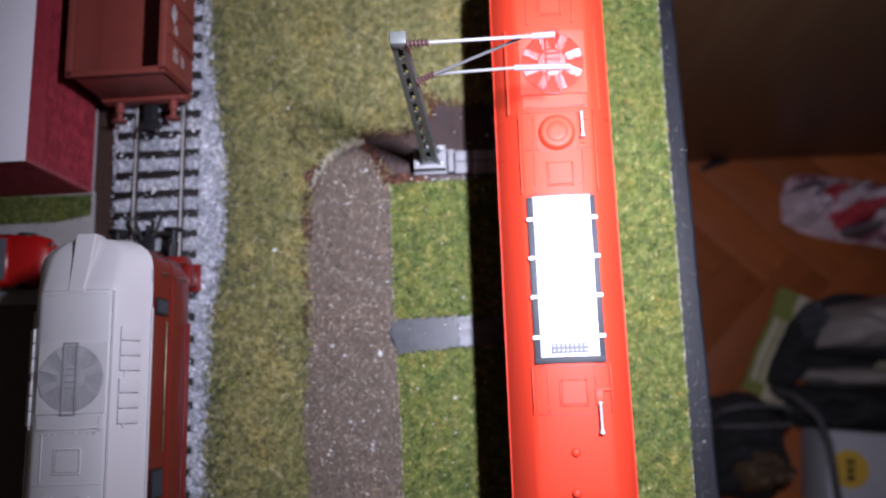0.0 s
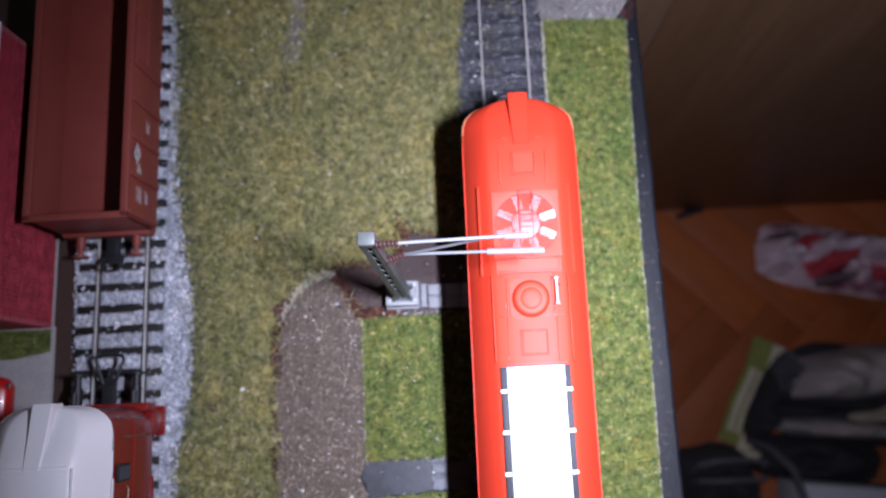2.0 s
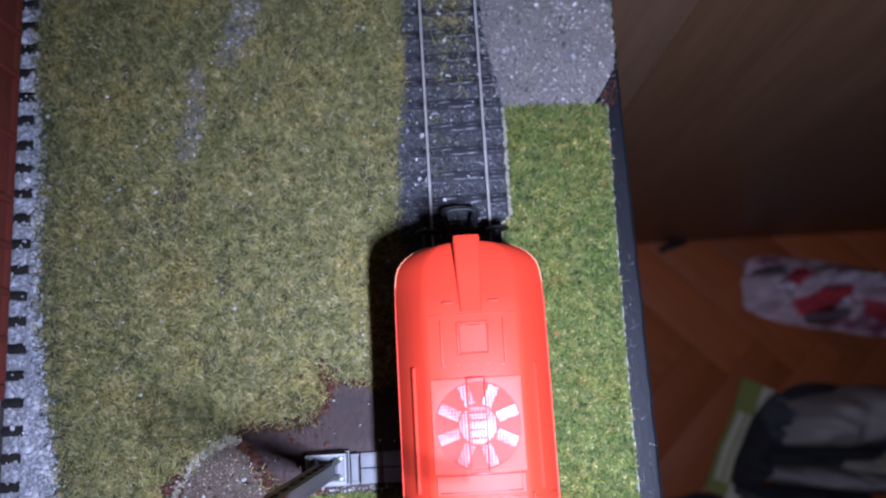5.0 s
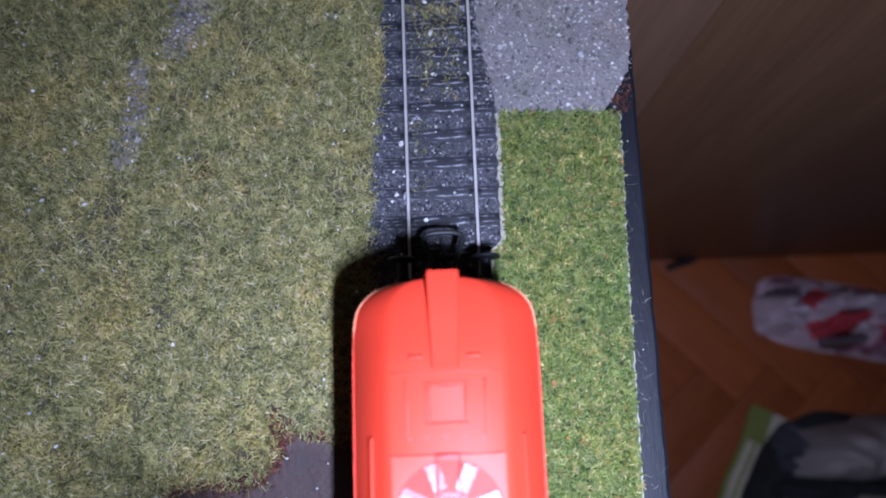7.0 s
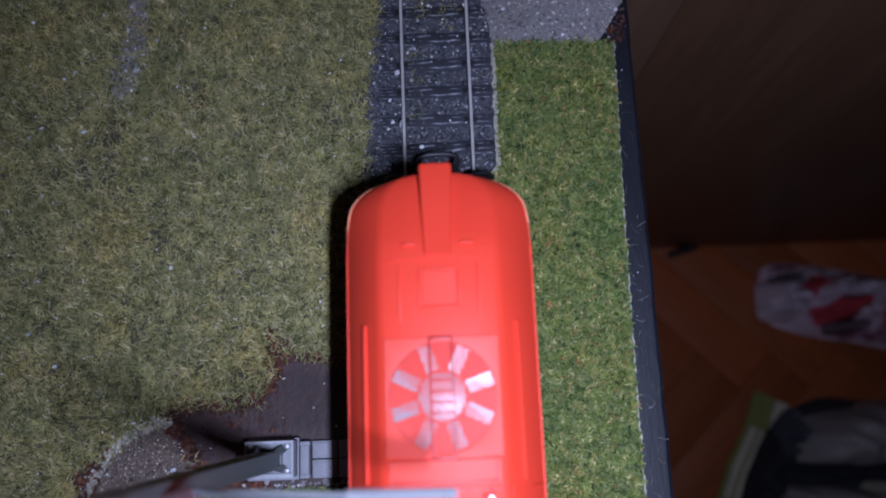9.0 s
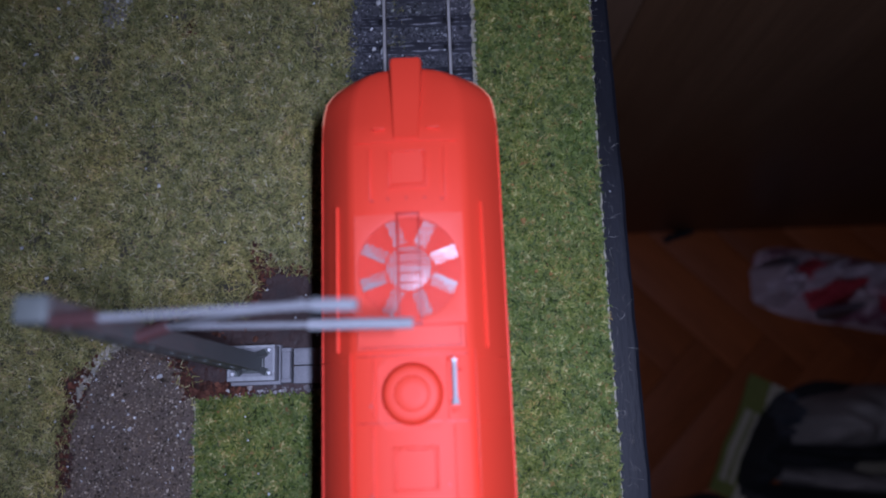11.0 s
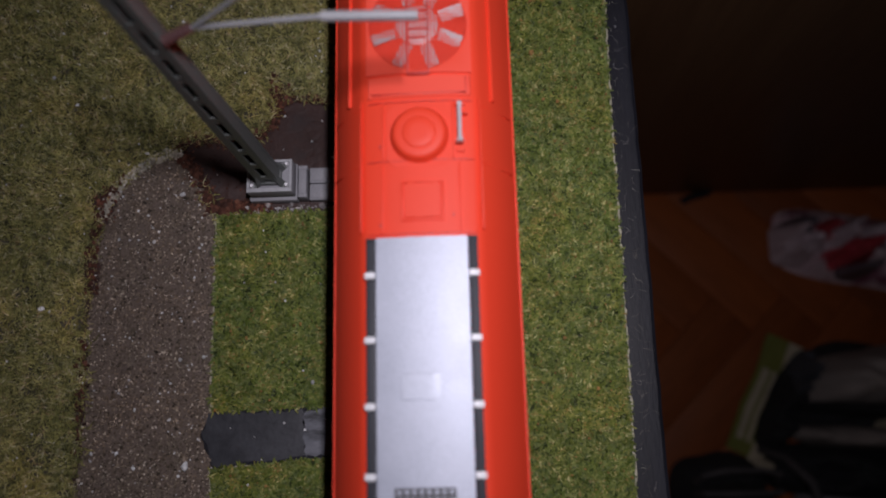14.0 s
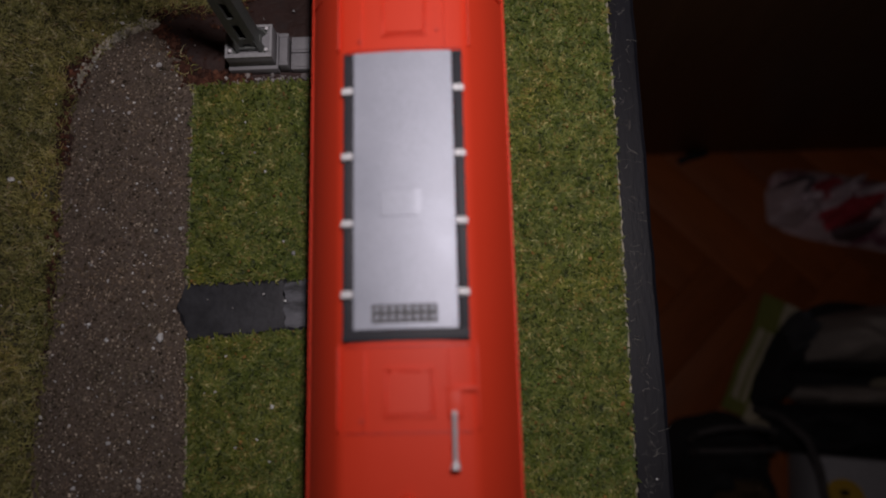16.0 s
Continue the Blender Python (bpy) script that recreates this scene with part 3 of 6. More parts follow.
def ground_cover():
    def cover(name, outline, z0, z1, material, label, cat, seed, amount=0.45, step=1.6):
        ob = part(name, slab(ragged(outline, step, amount, seed), z0, z1), material)
        return tagged(ob, label, cat, kind="structure")
    cover("soil", [(-90, SOUTH), (-90, 42), (-10, 42), (-10, SOUTH)], -1.6, -0.75, SOIL, "dark reddish brown bare soil round the mast", "soil", 1, 0.1, 8)
    cover("soil", SOIL_HOLE, -1.5, -0.36, SOIL, "dark reddish brown bare soil round the mast", "soil", 11, 0.5, 1.4)
    cover("soil", [(x - 1.2, y + 0.8) for x, y in PATH_O[2:13]] + [(-56, 0), (-66, -40), (-78, -80)], -1.52, -0.38, SOIL, "dark reddish brown bare soil along the footpath", "soil", 13, 0.8, 1.4)
    for k, o in enumerate(RUST_SPOTS):
        cover("soil", o, -1.5, -0.2, SOIL, "reddish brown bare soil beside the footpath", "soil", 91 + k, 0.5, 1.0)
    path = cover("footpath", PATH_O, -1.5, -0.25, PATH_M, "brown grit footpath with pale stone flecks", "path", 2)
    cover("card_strip", STRIP_O[:3] + [(-30.2, -55.9), (-30.4, -45.2)], -1.5, 0.05, TARMAC, "blue-black card strip crossing the grass, torn at its edges", "crossing", 3, 0.4, 1.2)
    cover("card_strip", [(-30.2, -45.2), (-12, -45.0), (-12, -55.4), (-30.0, -55.7)], -1.5, 0.12, TARMAC2, "slate-grey card strip beside the track, torn at its edges", "crossing", 15, 0.4, 1.2)
    cover("card_strip", [(-51.5, -44.9), (-53.9, -50), (-50.9, -58.0), (-30, -56.5), (-12, -56.0), (-12, -44.4), (-32, -44.6)], -1.5, 0.0, EDGE, "black torn under-layer of the card strip", "crossing", 19, 0.5, 1.0)
    gravel = cover("gravel", GRAVEL_O, -1.5, 0.25, GRIT, "grey grit gravel beside the track", "gravel", 4)
    bed = cover("trackbed", BED_O, -1.5, -0.35, BEDGREY, "black fine grit trackbed", "trackbed", 5, 0.4)
    field = part("grass_field", slab(ragged([p for p in FIELD_O], 1.5, 0.5, 6), -1.58, -0.45), MAT_OLIVE)
    tagged(field, "dry olive-green static grass field between the tracks", "grass", kind="stuff")
    bare = cover("bare_patch", BARE_1, -1.4, -0.25, GRIT, "worn grey bare streak in the grass field", "bare patch", 21, 0.8, 1.5)
    cover("bare_patch", BARE_2, -1.4, -0.25, GRIT, "worn grey bare streak in the grass field", "bare patch", 22, 0.8, 1.5)
    turf = []
    for nm, o, s in (("lawn", TURF_A, 7), ("lawn", TURF_B, 8), ("lawn", TURF_R, 9)):
        ob = part(nm, slab(ragged(o, 1.2, 0.28, s), -1.5, 0.25), MAT_GREEN)
        tagged(ob, "fresh green static grass mat beside the track" if s == 9 else "square-cut green grass mat beside the footpath", "lawn", kind="structure")
        turf.append(ob)
        part("paper_edge", slab(ragged([(x + (0.3 if x > 20 else -1.1 if s == 9 else -0.45), y) for x, y in o], 0.9, 0.3, s + 20), -1.52, 0.1), PAPER, ob)
    # fibres and grains
    holes = [[(x, y) for x, y in PATH_O], SOIL_HOLE, [(-60, 2.6), (-10, 2.6), (-10, -150), (-60, -150)]]
    def thin(x, y, g):
        """Leave the grass sparse on the bare streaks and in worn spots."""
        keep = np.ones(len(x), bool)
        jx, jy = x + g.normal(0, 0.9, len(x)), y + g.normal(0, 0.9, len(x))
        for bo in RUST_SPOTS:
            keep &= ~inside(jx, jy, bo) | (g.uniform(0, 1, len(x)) < 0.06)
        for bo in (BARE_1, BARE_2):
            keep &= ~inside(jx, jy, bo) | (g.uniform(0, 1, len(x)) < 0.34)
        spots = np.random.default_rng(71)
        for k in range(90):
            cx, cy, r, left = spots.uniform(-118, -14), spots.uniform(-100, NORTH), spots.uniform(1.5, 4.5), spots.uniform(0.35, 0.7)
            near = np.hypot(jx - cx, (jy - cy) * 0.7) < r
            keep &= ~near | (g.uniform(0, 1, len(x)) < left)
        return x[keep], y[keep], g
    x, y, g = thin(*scatter(FIELD_O, 5.2, 31, holes, 0.55))
    tagged(blades("fibres", x, y, g, -0.5, 3.0, 0.25, OLIVE_F, field), kind="stuff")
    x, y, g = thin(*scatter(FIELD_O, 0.9, 30, holes, 0.55))
    tagged(blades("fibres", x, y, g, 0.35, 1.9, 0.17, OLIVE_TOP, field, flat=0.35), kind="stuff")
    band = [(x - 0.6, y) for x, y in BALLAST_R] + [(x + 4.2, y) for x, y in BALLAST_R[::-1]]
    x, y, g = scatter(band, 2.6, 39, (), 1.3)
    tagged(blades("fibres", x, y, g, -0.2, 2.7, 0.24, FRINGE_F, field), kind="stuff")
    for bo in (BARE_1, BARE_2):
        x, y, g = scatter(bo, 3.2, 32, (), 2.0)
        tagged(stones("grains", x, y, g, -0.2, 0.6, GREYGRAIN, field, squash=0.5, spread=0.5), kind="stuff")
        x, y, g = scatter(bo, 0.10, 38, (), 2.5)
        tagged(stones("grains", x, y, g, 0.3, 0.5, STRAYWHITE, field, spread=0.5), kind="stuff")
    # crumbs of soil and sand along the rims
    def rim(pts, n, off, seed, wide):
        g = np.random.default_rng(seed)
        p = np.array(pts, float)
        d = np.concatenate([[0], np.cumsum(np.hypot(*np.diff(p, axis=0).T))])
        u = g.uniform(0, d[-1], n)
        return np.interp(u, d, p[:, 0]) + off[0] + g.normal(0, wide, n), np.interp(u, d, p[:, 1]) + off[1] + g.normal(0, wide, n), g
    x, y, g = rim(PATH_O[6:11], 1500, (-0.1, 0.3), 61, 0.55)
    tagged(stones("grains", x, y, g, 0.0, 0.5, SANDGRAIN, path, spread=0.4), kind="stuff")
    for pts, n, wide, sd in ((PATH_O[5:8], 420, 0.8, 62), (PATH_O[3:5], 130, 0.7, 63), (PATH_O[10:13], 420, 1.0, 64), (SOIL_HOLE[0:8], 750, 1.0, 65), (SOIL_HOLE[7:11], 240, 0.8, 68), ([(-53.5, 3.8), (-40, 4.0)], 760, 0.8, 66), ([(-56, 12), (-40, 18)], 50, 4.0, 67)):
        x, y, g = rim(pts, n, (-0.9 if sd in (62, 63) else 0.4, 0.2), sd, wide)
        tagged(stones("crumbs", x, y, g, 0.0, 0.65, RUST, path, spread=0.4, squash=0.5), kind="stuff")
    for bo, sd in ((RUST_SPOTS[0], 81), (RUST_SPOTS[1], 82), ([(-59, 93.5), (-55.6, 94), (-55, 99), (-57.4, 99.6)], 83), ([(-41, 29.5), (-36.5, 29.5), (-37.5, 39.5), (-40.5, 39.5)], 84)):
        x, y, g = scatter(bo, 3.4 if sd < 83 else 1.6, sd, (), 0.8)
        tagged(stones("crumbs", x, y, g, 0.0 if sd < 83 else 0.7, 0.6, RUST, path if sd < 83 else field, spread=0.4, squash=0.5), kind="stuff")
    for ob, o, s in zip(turf, (TURF_A, TURF_B, TURF_R), (33, 34, 35)):
        x, y, g = scatter([(x - (0.5 if x > 20 else -0.3), y) for x, y in o], 7.6, s, (), 0.2)
        tagged(blades("fibres", x, y, g, 0.2, 1.5, 0.48, GREEN_F, ob, flat=0.5), kind="stuff")
        x, y, g = scatter([(x - (0.5 if x > 20 else -0.3), y) for x, y in o], 0.38, s + 40, (), 0.2)
        tagged(blades("fibres", x, y, g, 0.75, 1.5, 0.17, GREEN_TIP, ob, flat=0.3), kind="stuff")
        x, y, g = scatter(o, 0.045, s + 50, (), 0.1)
        tagged(stones("flecks", x, y, g, 1.2, 0.42, ORANGE, ob, spread=0.5, squash=0.5), kind="stuff")
    x, y, g = scatter([(-5.0, 112), (7.6, 112), (8.4, NORTH), (-5.4, NORTH)], 3.6, 36, (), 1.6)
    keep = g.uniform(0, 1, len(x)) < np.clip((y - 112) / 30, 0, 1) * (0.35 + 0.65 * (np.sin(x * 0.9 + y * 0.35) * np.sin(y * 0.5) > -0.2))
    tagged(blades("fibres", x[keep], y[keep], g, -0.3, 2.0, 0.18, OLIVE_F, bed), kind="stuff")
    x, y, g = scatter([(-5, 88), (-1, 88), (-1, 110), (-5, 110)], 0.9, 37, (), 0.8)
    tagged(blades("fibres", x, y, g, -0.3, 1.8, 0.16, OLIVE_F, bed), kind="stuff")
    x, y, g = scatter(PATH_O, 8.0, 41, (STRIP_O,), 0.3)
    tagged(stones("grains", x, y, g, -0.27, 0.40, PATHGRAIN, path, low=True), kind="stuff")
    x, y, g = scatter(GRAVEL_O, 3.0, 42, (), 0.4)
    tagged(stones("grains", x, y, g, 0.22, 0.45, GREYGRAIN, gravel, low=True), kind="stuff")
    x, y, g = scatter(GRAVEL_O, 0.7, 49, (), 1.3)
    tagged(stones("grains", x, y, g, 0.22, 0.68, GREYGRAIN, gravel, squash=0.5), kind="stuff")
    x, y, g = scatter([(11.5, 112), (17.5, 112), (12.5, NORTH), (6.5, NORTH)], 0.9, 50, (), 2.0)
    tagged(stones("grains", x, y, g, -0.1, 0.62, GREYGRAIN, gravel, squash=0.5), kind="stuff")
    x, y, g = scatter([(45.8, 108.8), (50.4, 109.4), (51.4, 119), (47.5, 114.5)], 3.0, 53, (), 0.9)
    tagged(stones("crumbs", x, y, g, 0.15, 0.6, RUST, gravel, spread=0.4, squash=0.5), kind="stuff")
    x, y, g = scatter([(-48, 2.4), (-20, 2.6), (-20, 4.4), (-48, 4.0)], 3.0, 52, (), 0.5)
    tagged(stones("grains", x, y, g, -0.2, 0.62, GREYGRAIN, path, spread=0.45), kind="stuff")
    x, y, g = scatter(BED_O, 6.0, 43, (), 0.3)
    tagged(stones("grains", x, y, g, -0.30, 0.50, BLACKGRAIN, bed, low=True), kind="stuff")
    # white chips lying about
    x, y, g = scatter([(-118, SOUTH), (-118, NORTH), (12, NORTH), (12, SOUTH)], 0.009, 44)
    chips = stones("stone_chips", x, y, g, 0.7, 0.62, STRAYWHITE, None, spread=0.4)
    tagged(chips, "small white stone chips strewn over the grass", "stone chips", kind="stuff")
    x, y, g = scatter(PATH_O, 0.09, 45)
    tagged(stones("grains", x, y, g, -0.2, 0.36, STRAYWHITE, path, spread=0.45), kind="stuff")
    x, y, g = scatter([(-13, 72), (17, 72), (14, NORTH), (-12, NORTH)], 0.045, 46)
    tagged(stones("grains", x, y, g, -0.2, 0.5, STRAYWHITE, bed, spread=0.5, squash=0.45), kind="stuff")
    x, y, g = scatter(GRAVEL_O, 0.03, 47)
    tagged(stones("grains", x, y, g, 0.3, 0.65, STRAYWHITE, gravel, spread=0.45), kind="stuff")
    # fluff on the black edge
    g = np.random.default_rng(48)
    n = 280
    y = g.uniform(SOUTH, 118, n)
    x = np.where(g.uniform(0, 1, n) < 0.6, 46.4 + np.abs(g.normal(0, 1.4, n)), g.uniform(46.5, 50.5, n))
    tagged(blades("fluff", np.minimum(x, 50.6), y, g, 0.12, 2.4, 0.05, HAIR, edge_ob, flat=0.12), kind="stuff")
    x, y, g = scatter([(46.6, SOUTH), (51.4, SOUTH), (51.4, 118), (46.6, 118)], 0.006, 54)
    tagged(stones("chips", x, y, g, 0.12, 0.4, STRAYWHITE, edge_ob, spread=0.4), kind="stuff")


ground_cover()


# ---- tracks ----
def railway_track(cx, gauge, tie_x, tie_w, pitch, y_first, n, tie_mat, tie_z, rail_z, label):
    t = thing("railway_track", (cx, 0, 0), label, "railway track", kind="structure")
    for s in (-1, 1):
        x = s * gauge / 2
        bm = boxes((x - 0.22, x + 0.22, SOUTH, NORTH, tie_z, rail_z - 0.3), (x - 0.62, x + 0.62, SOUTH, NORTH, tie_z - 0.2, tie_z + 0.25))
        rail = part("rail", bm, RAIL, t)
        part("rail_head", boxes((x - 0.36, x + 0.36, SOUTH, NORTH, rail_z - 0.5, rail_z), bevel=0.12), RAILTOP, rail, "polished rail head")
    bm = boxes((tie_x[0], tie_x[1], -tie_w / 2, tie_w / 2, -1.4, tie_z), bevel=0.06)
    me = mesh_of(bm, "tie", tie_mat)
    chair = mesh_of(boxes(*[(s * gauge / 2 - 1.5, s * gauge / 2 + 1.5, -0.75, 0.75, tie_z - 0.2, tie_z + 0.36) for s in (-1, 1)], bevel=0.15), "rail_chair", DARK)
    rnd = random.Random(int(cx) + 500)
    for k in range(n):
        y = (y_first + pitch * k + rnd.uniform(-0.25, 0.25)) / 1000
        tie = new("tie", me)
        tie.parent = t
        tie.matrix_local = pose(rnd.uniform(-0.25, 0.25) / 1000, y, 0, 0, 0, rnd.uniform(-0.8, 0.8))
        ch = new("rail_chair", chair)
        ch.parent = tie


railway_track(1.95, 16.8, (-14.0, 14.2), 3.5, 7.45, 82.3 - 7.45 * 2, 19, TIE_R, 0.02, 1.9, "model railway track half sunk in black grit")
railway_track(-135.2, 16.9, (-16.0, 13.8), 2.7, 7.42, 2.0 - 7.42 * 18, 44, TIE_L, 0.75, 2.5, "model railway track on dark ties in grey ballast")


def ballast():
    o = [(x, y) for x, y in BALLAST_R] + [(-152.5, NORTH), (-152.5, 100), (-153.2, 27), (-151.5, 0), (-150.6, -9), (-151.5, -40), (-151.5, SOUTH)]
    b = part("ballast", slab(ragged(o, 1.4, 0.7, 12), -1.55, -0.35), BALBED)
    tagged(b, "pale grey loose stone ballast round the ties", "ballast", kind="stuff")
    x, y, g = scatter(o, 3.7, 51, (), 0.8)
    ph = ((y - 2.0 + 3.71) % 7.42) - 3.71
    on_tie = (np.abs(ph) < 1.75) & (x > -151.6) & (x < -121.0)
    rail = (np.abs(np.abs(x + 135.2) - 8.45) < 0.9)
    k = ~rail & (~on_tie | (g.uniform(0, 1, len(x)) < np.where(np.abs(ph) > 1.1, 0.2, 0.035)))
    z = np.where(on_tie, 0.7, -0.3 + g.uniform(0, 0.5, len(x)))[k]
    tagged(stones("stones", x[k], y[k], g, z, 0.78, BALSTONE, b, spread=0.4), kind="stuff")


ballast()


# ---- the mast beside the track ----
def catenary_mast():
    m = thing("catenary_mast", (-37.6, 9.4, -0.75), "grey-green lattice overhead-line mast with two arms", "mast", lean=-1.6)
    h0, h1 = 8.6, 99.0
    wd = lambda z: 2.6 - 0.8 * (z - h0) / (h1 - h0)
    for sy in (-1, 1):
        # two stiles
        for sx in (-1, 1):
            bm = bmesh.new()
            ring = []
            for z in (h0, h1):
                w = wd(z)
                x0, x1 = sorted((sx * w, sx * w * 0.32))
                y0, y1 = sorted((sy * w * 0.72, sy * (w * 0.72 - 0.7)))
                ring.append([bm.verts.new(p) for p in ((x0, y0, z), (x1, y0, z), (x1, y1, z), (x0, y1, z))])
            for k in range(4):
                bm.faces.new((ring[0][k], ring[0][(k + 1) % 4], ring[1][(k + 1) % 4], ring[1][k]))
            bm.faces.new(ring[0][::-1]), bm.faces.new(ring[1])
            part("stile", bm, MASTGREY, m)
        n = 10
        for k in range(n + 1):
            z = h0 + 1.2 + (h1 - h0 - 4) * k / n
            w = wd(z)
            bm = boxes((-w + 0.1, w - 0.1, *sorted((sy * w * 0.72 - sy * 0.1, sy * (w * 0.72 - 0.5))), z, z + 2.7))
            part("rung", bm, MASTGREY, m)
    for sx in (-1, 1):
        bm = bmesh.new()
        ring = [[bm.verts.new((sx * wd(z) * f, sy * wd(z) * 0.6, z)) for f, sy in ((0.97, -1), (0.97, 1), (0.8, 1), (0.8, -1))] for z in (h0, h1)]
        for k in range(4):
            bm.faces.new((ring[0][k], ring[0][(k + 1) % 4], ring[1][(k + 1) % 4], ring[1][k]))
        part("side_plate", bm, MASTGREY, m)
    part("cap", boxes((-1.95, 1.95, -1.6, 1.6, h1 - 3.0, h1 + 0.5), bevel=0.45), MASTGREY, m)
    # plinth in two steps, with a raised rim and a flared foot bolted at four corners
    part("plinth", boxes((-6.1, 5.5, -4.7, 4.5, 0, 3.2), bevel=0.2), CONCRETE, m, "pale grey concrete plinth")
    part("upper_plinth", boxes((-5.6, 5.2, -3.9, 4.1, 3.2, 7.2), bevel=0.2), CONCRETE, m)
    bm = boxes((-5.6, 5.2, -3.9, -2.9, 7.2, 7.9), (-5.6, 5.2, 3.5, 4.1, 7.2, 7.9), (-5.6, -5.0, -2.9, 3.5, 7.2, 7.9), (4.6, 5.2, -2.9, 3.5, 7.2, 7.9), bevel=0.08)
    part("plinth_rim", bm, RIMGREY, m, "pale raised rim of the plinth")
    part("foot_plate", boxes((-3.0, 2.8, -2.2, 2.4, 7.2, 8.7), bevel=0.2), MASTGREY, m)
    for sx, sy, bx, by in ((-1, -1, -4.3, -2.3), (-1, 1, -4.3, 2.9), (1, -1, 4.0, -2.3), (1, 1, 4.0, 2.9)):
        bm = bmesh.new()
        tube(bm, (bx, by, 7.2), (bx, by, 8.3), 0.42, seg=6)
        part("bolt", bm, WHITE, m, "pale hexagonal bolt")
        bm = bmesh.new()
        lo, hi = Vector((bx, by, 7.25)), Vector((sx * 1.9, sy * 1.3, 14.5))
        side = Vector((-(hi - lo).y, (hi - lo).x, 0)).normalized()
        foot = Vector((sx * 1.9, sy * 1.3, 7.25))
        tip = [lo + side * 0.9 - Vector((sx * 0.9, sy * 0.3, 0)), lo - side * 0.9 - Vector((sx * 0.9, sy * 0.3, 0)), hi - side * 0.35, hi + side * 0.35]
        top = [bm.verts.new(p) for p in tip]
        root = [bm.verts.new(p) for p in (foot + side * 0.6, foot - side * 0.6)]
        nose = bm.verts.new(lo + Vector((sx * 0.5, sy * 0.3, 0)))
        for f in ((top[0], top[1], top[2], top[3]), (top[0], nose, top[1]), (top[0], top[3], root[0]), (top[1], root[1], top[2]), (top[3], top[2], root[1], root[0]), (top[0], root[0], root[1], top[1])):
            bm.faces.new(f)
        bmesh.ops.recalc_face_normals(bm, faces=bm.faces)
        part("gusset", bm, MASTGREY, m)
    # arms, in the mast's own lean
    def arm(name, foot, a, b, c, r0, r1):
        foot, a, b, c = Vector(foot), Vector(a), Vector(b), Vector(c)
        bm = bmesh.new()
        tube(bm, a, b, r0)
        ob = part(name, bm, ARMGREY, m, "pale grey tube arm")
        bm = bmesh.new()
        tube(bm, b, c, r1)
        part("end_sleeve", bm, ARMGREY, ob)
        bm = bmesh.new()
        d = (a - foot).normalized()
        rows = []
        for k in range(6):
            rows += [(0.5, k * 0.9), (0.95, k * 0.9 + 0.3), (0.95, k * 0.9 + 0.5), (0.5, k * 0.9 + 0.8)]
        lathe(bm, rows, 14)
        bmesh.ops.transform(bm, matrix=Matrix.Translation(foot) @ d.to_track_quat("Z", "Y").to_matrix().to_4x4(), verts=bm.verts)
        part("insulator", bm, INSUL, ob, "ribbed brown insulator")
    arm("upper_arm", (1.7, -1.3, 98.4), (6.6, -1.1, 98.0), (30.6, -0.35, 96.6), (35.8, -0.6, 97.3), 0.42, 0.75)
    arm("lower_arm", (1.9, -0.9, 75.4), (6.4, 0.35, 76.9), (27.0, -0.5, 79.9), (41.0, -0.75, 79.4), 0.42, 0.8)
    bm = bmesh.new()
    tube(bm, (7.0, 0.3, 77), (29.5, 0.0, 96.4), 0.4)
    part("brace", bm, ARMGREY, m)
    duct = thing("cable_duct", (-25.5, 9.0, -0.75), "pale grey concrete duct covers beside the mast plinth", "duct cover")
    part("end_block", boxes((-6.2, -4.3, -3.1, 3.1, 0, 4.4), (-6.3, -4.1, -4.0, -3.1, 0, 4.5), (-6.3, -4.1, 3.1, 4.0, 0, 4.5), bevel=0.12), CONCRETE, duct)
    for a, b in ((-3.8, 2.0), (2.2, 7.6), (7.8, 13.0)):
        for lo, hi in ((-4.2, -0.15), (0.1, 4.0)):
            part("cover", boxes((a, b, lo, hi, 0, 2.6), bevel=0.2), CONCRETE, duct)
            part("cover_lid", boxes((a + 0.5, b - 0.5, lo + 0.5, hi - 0.5, 2.6, 2.85), bevel=0.1), CONCRETE, duct)


catenary_mast()


# ---- locomotives ----
NOSE = ((0.0, 6.5), (0.25, 8.6), (0.7, 10.6), (1.4, 12.2), (2.3, 13.6), (3.4, 14.8), (4.8, 15.8), (6.6, 16.3), (9.0, 16.6), (12.5, 16.7), (16.5, 16.75))
PROFILE = ((0.0, 1.0), (0.3, 0.985), (0.545, 0.93), (0.60, 0.895), (0.65, 0.83), (0.80, 0.55), (0.93, 0.22), (1.0, 0.0))
LONG = 174.0


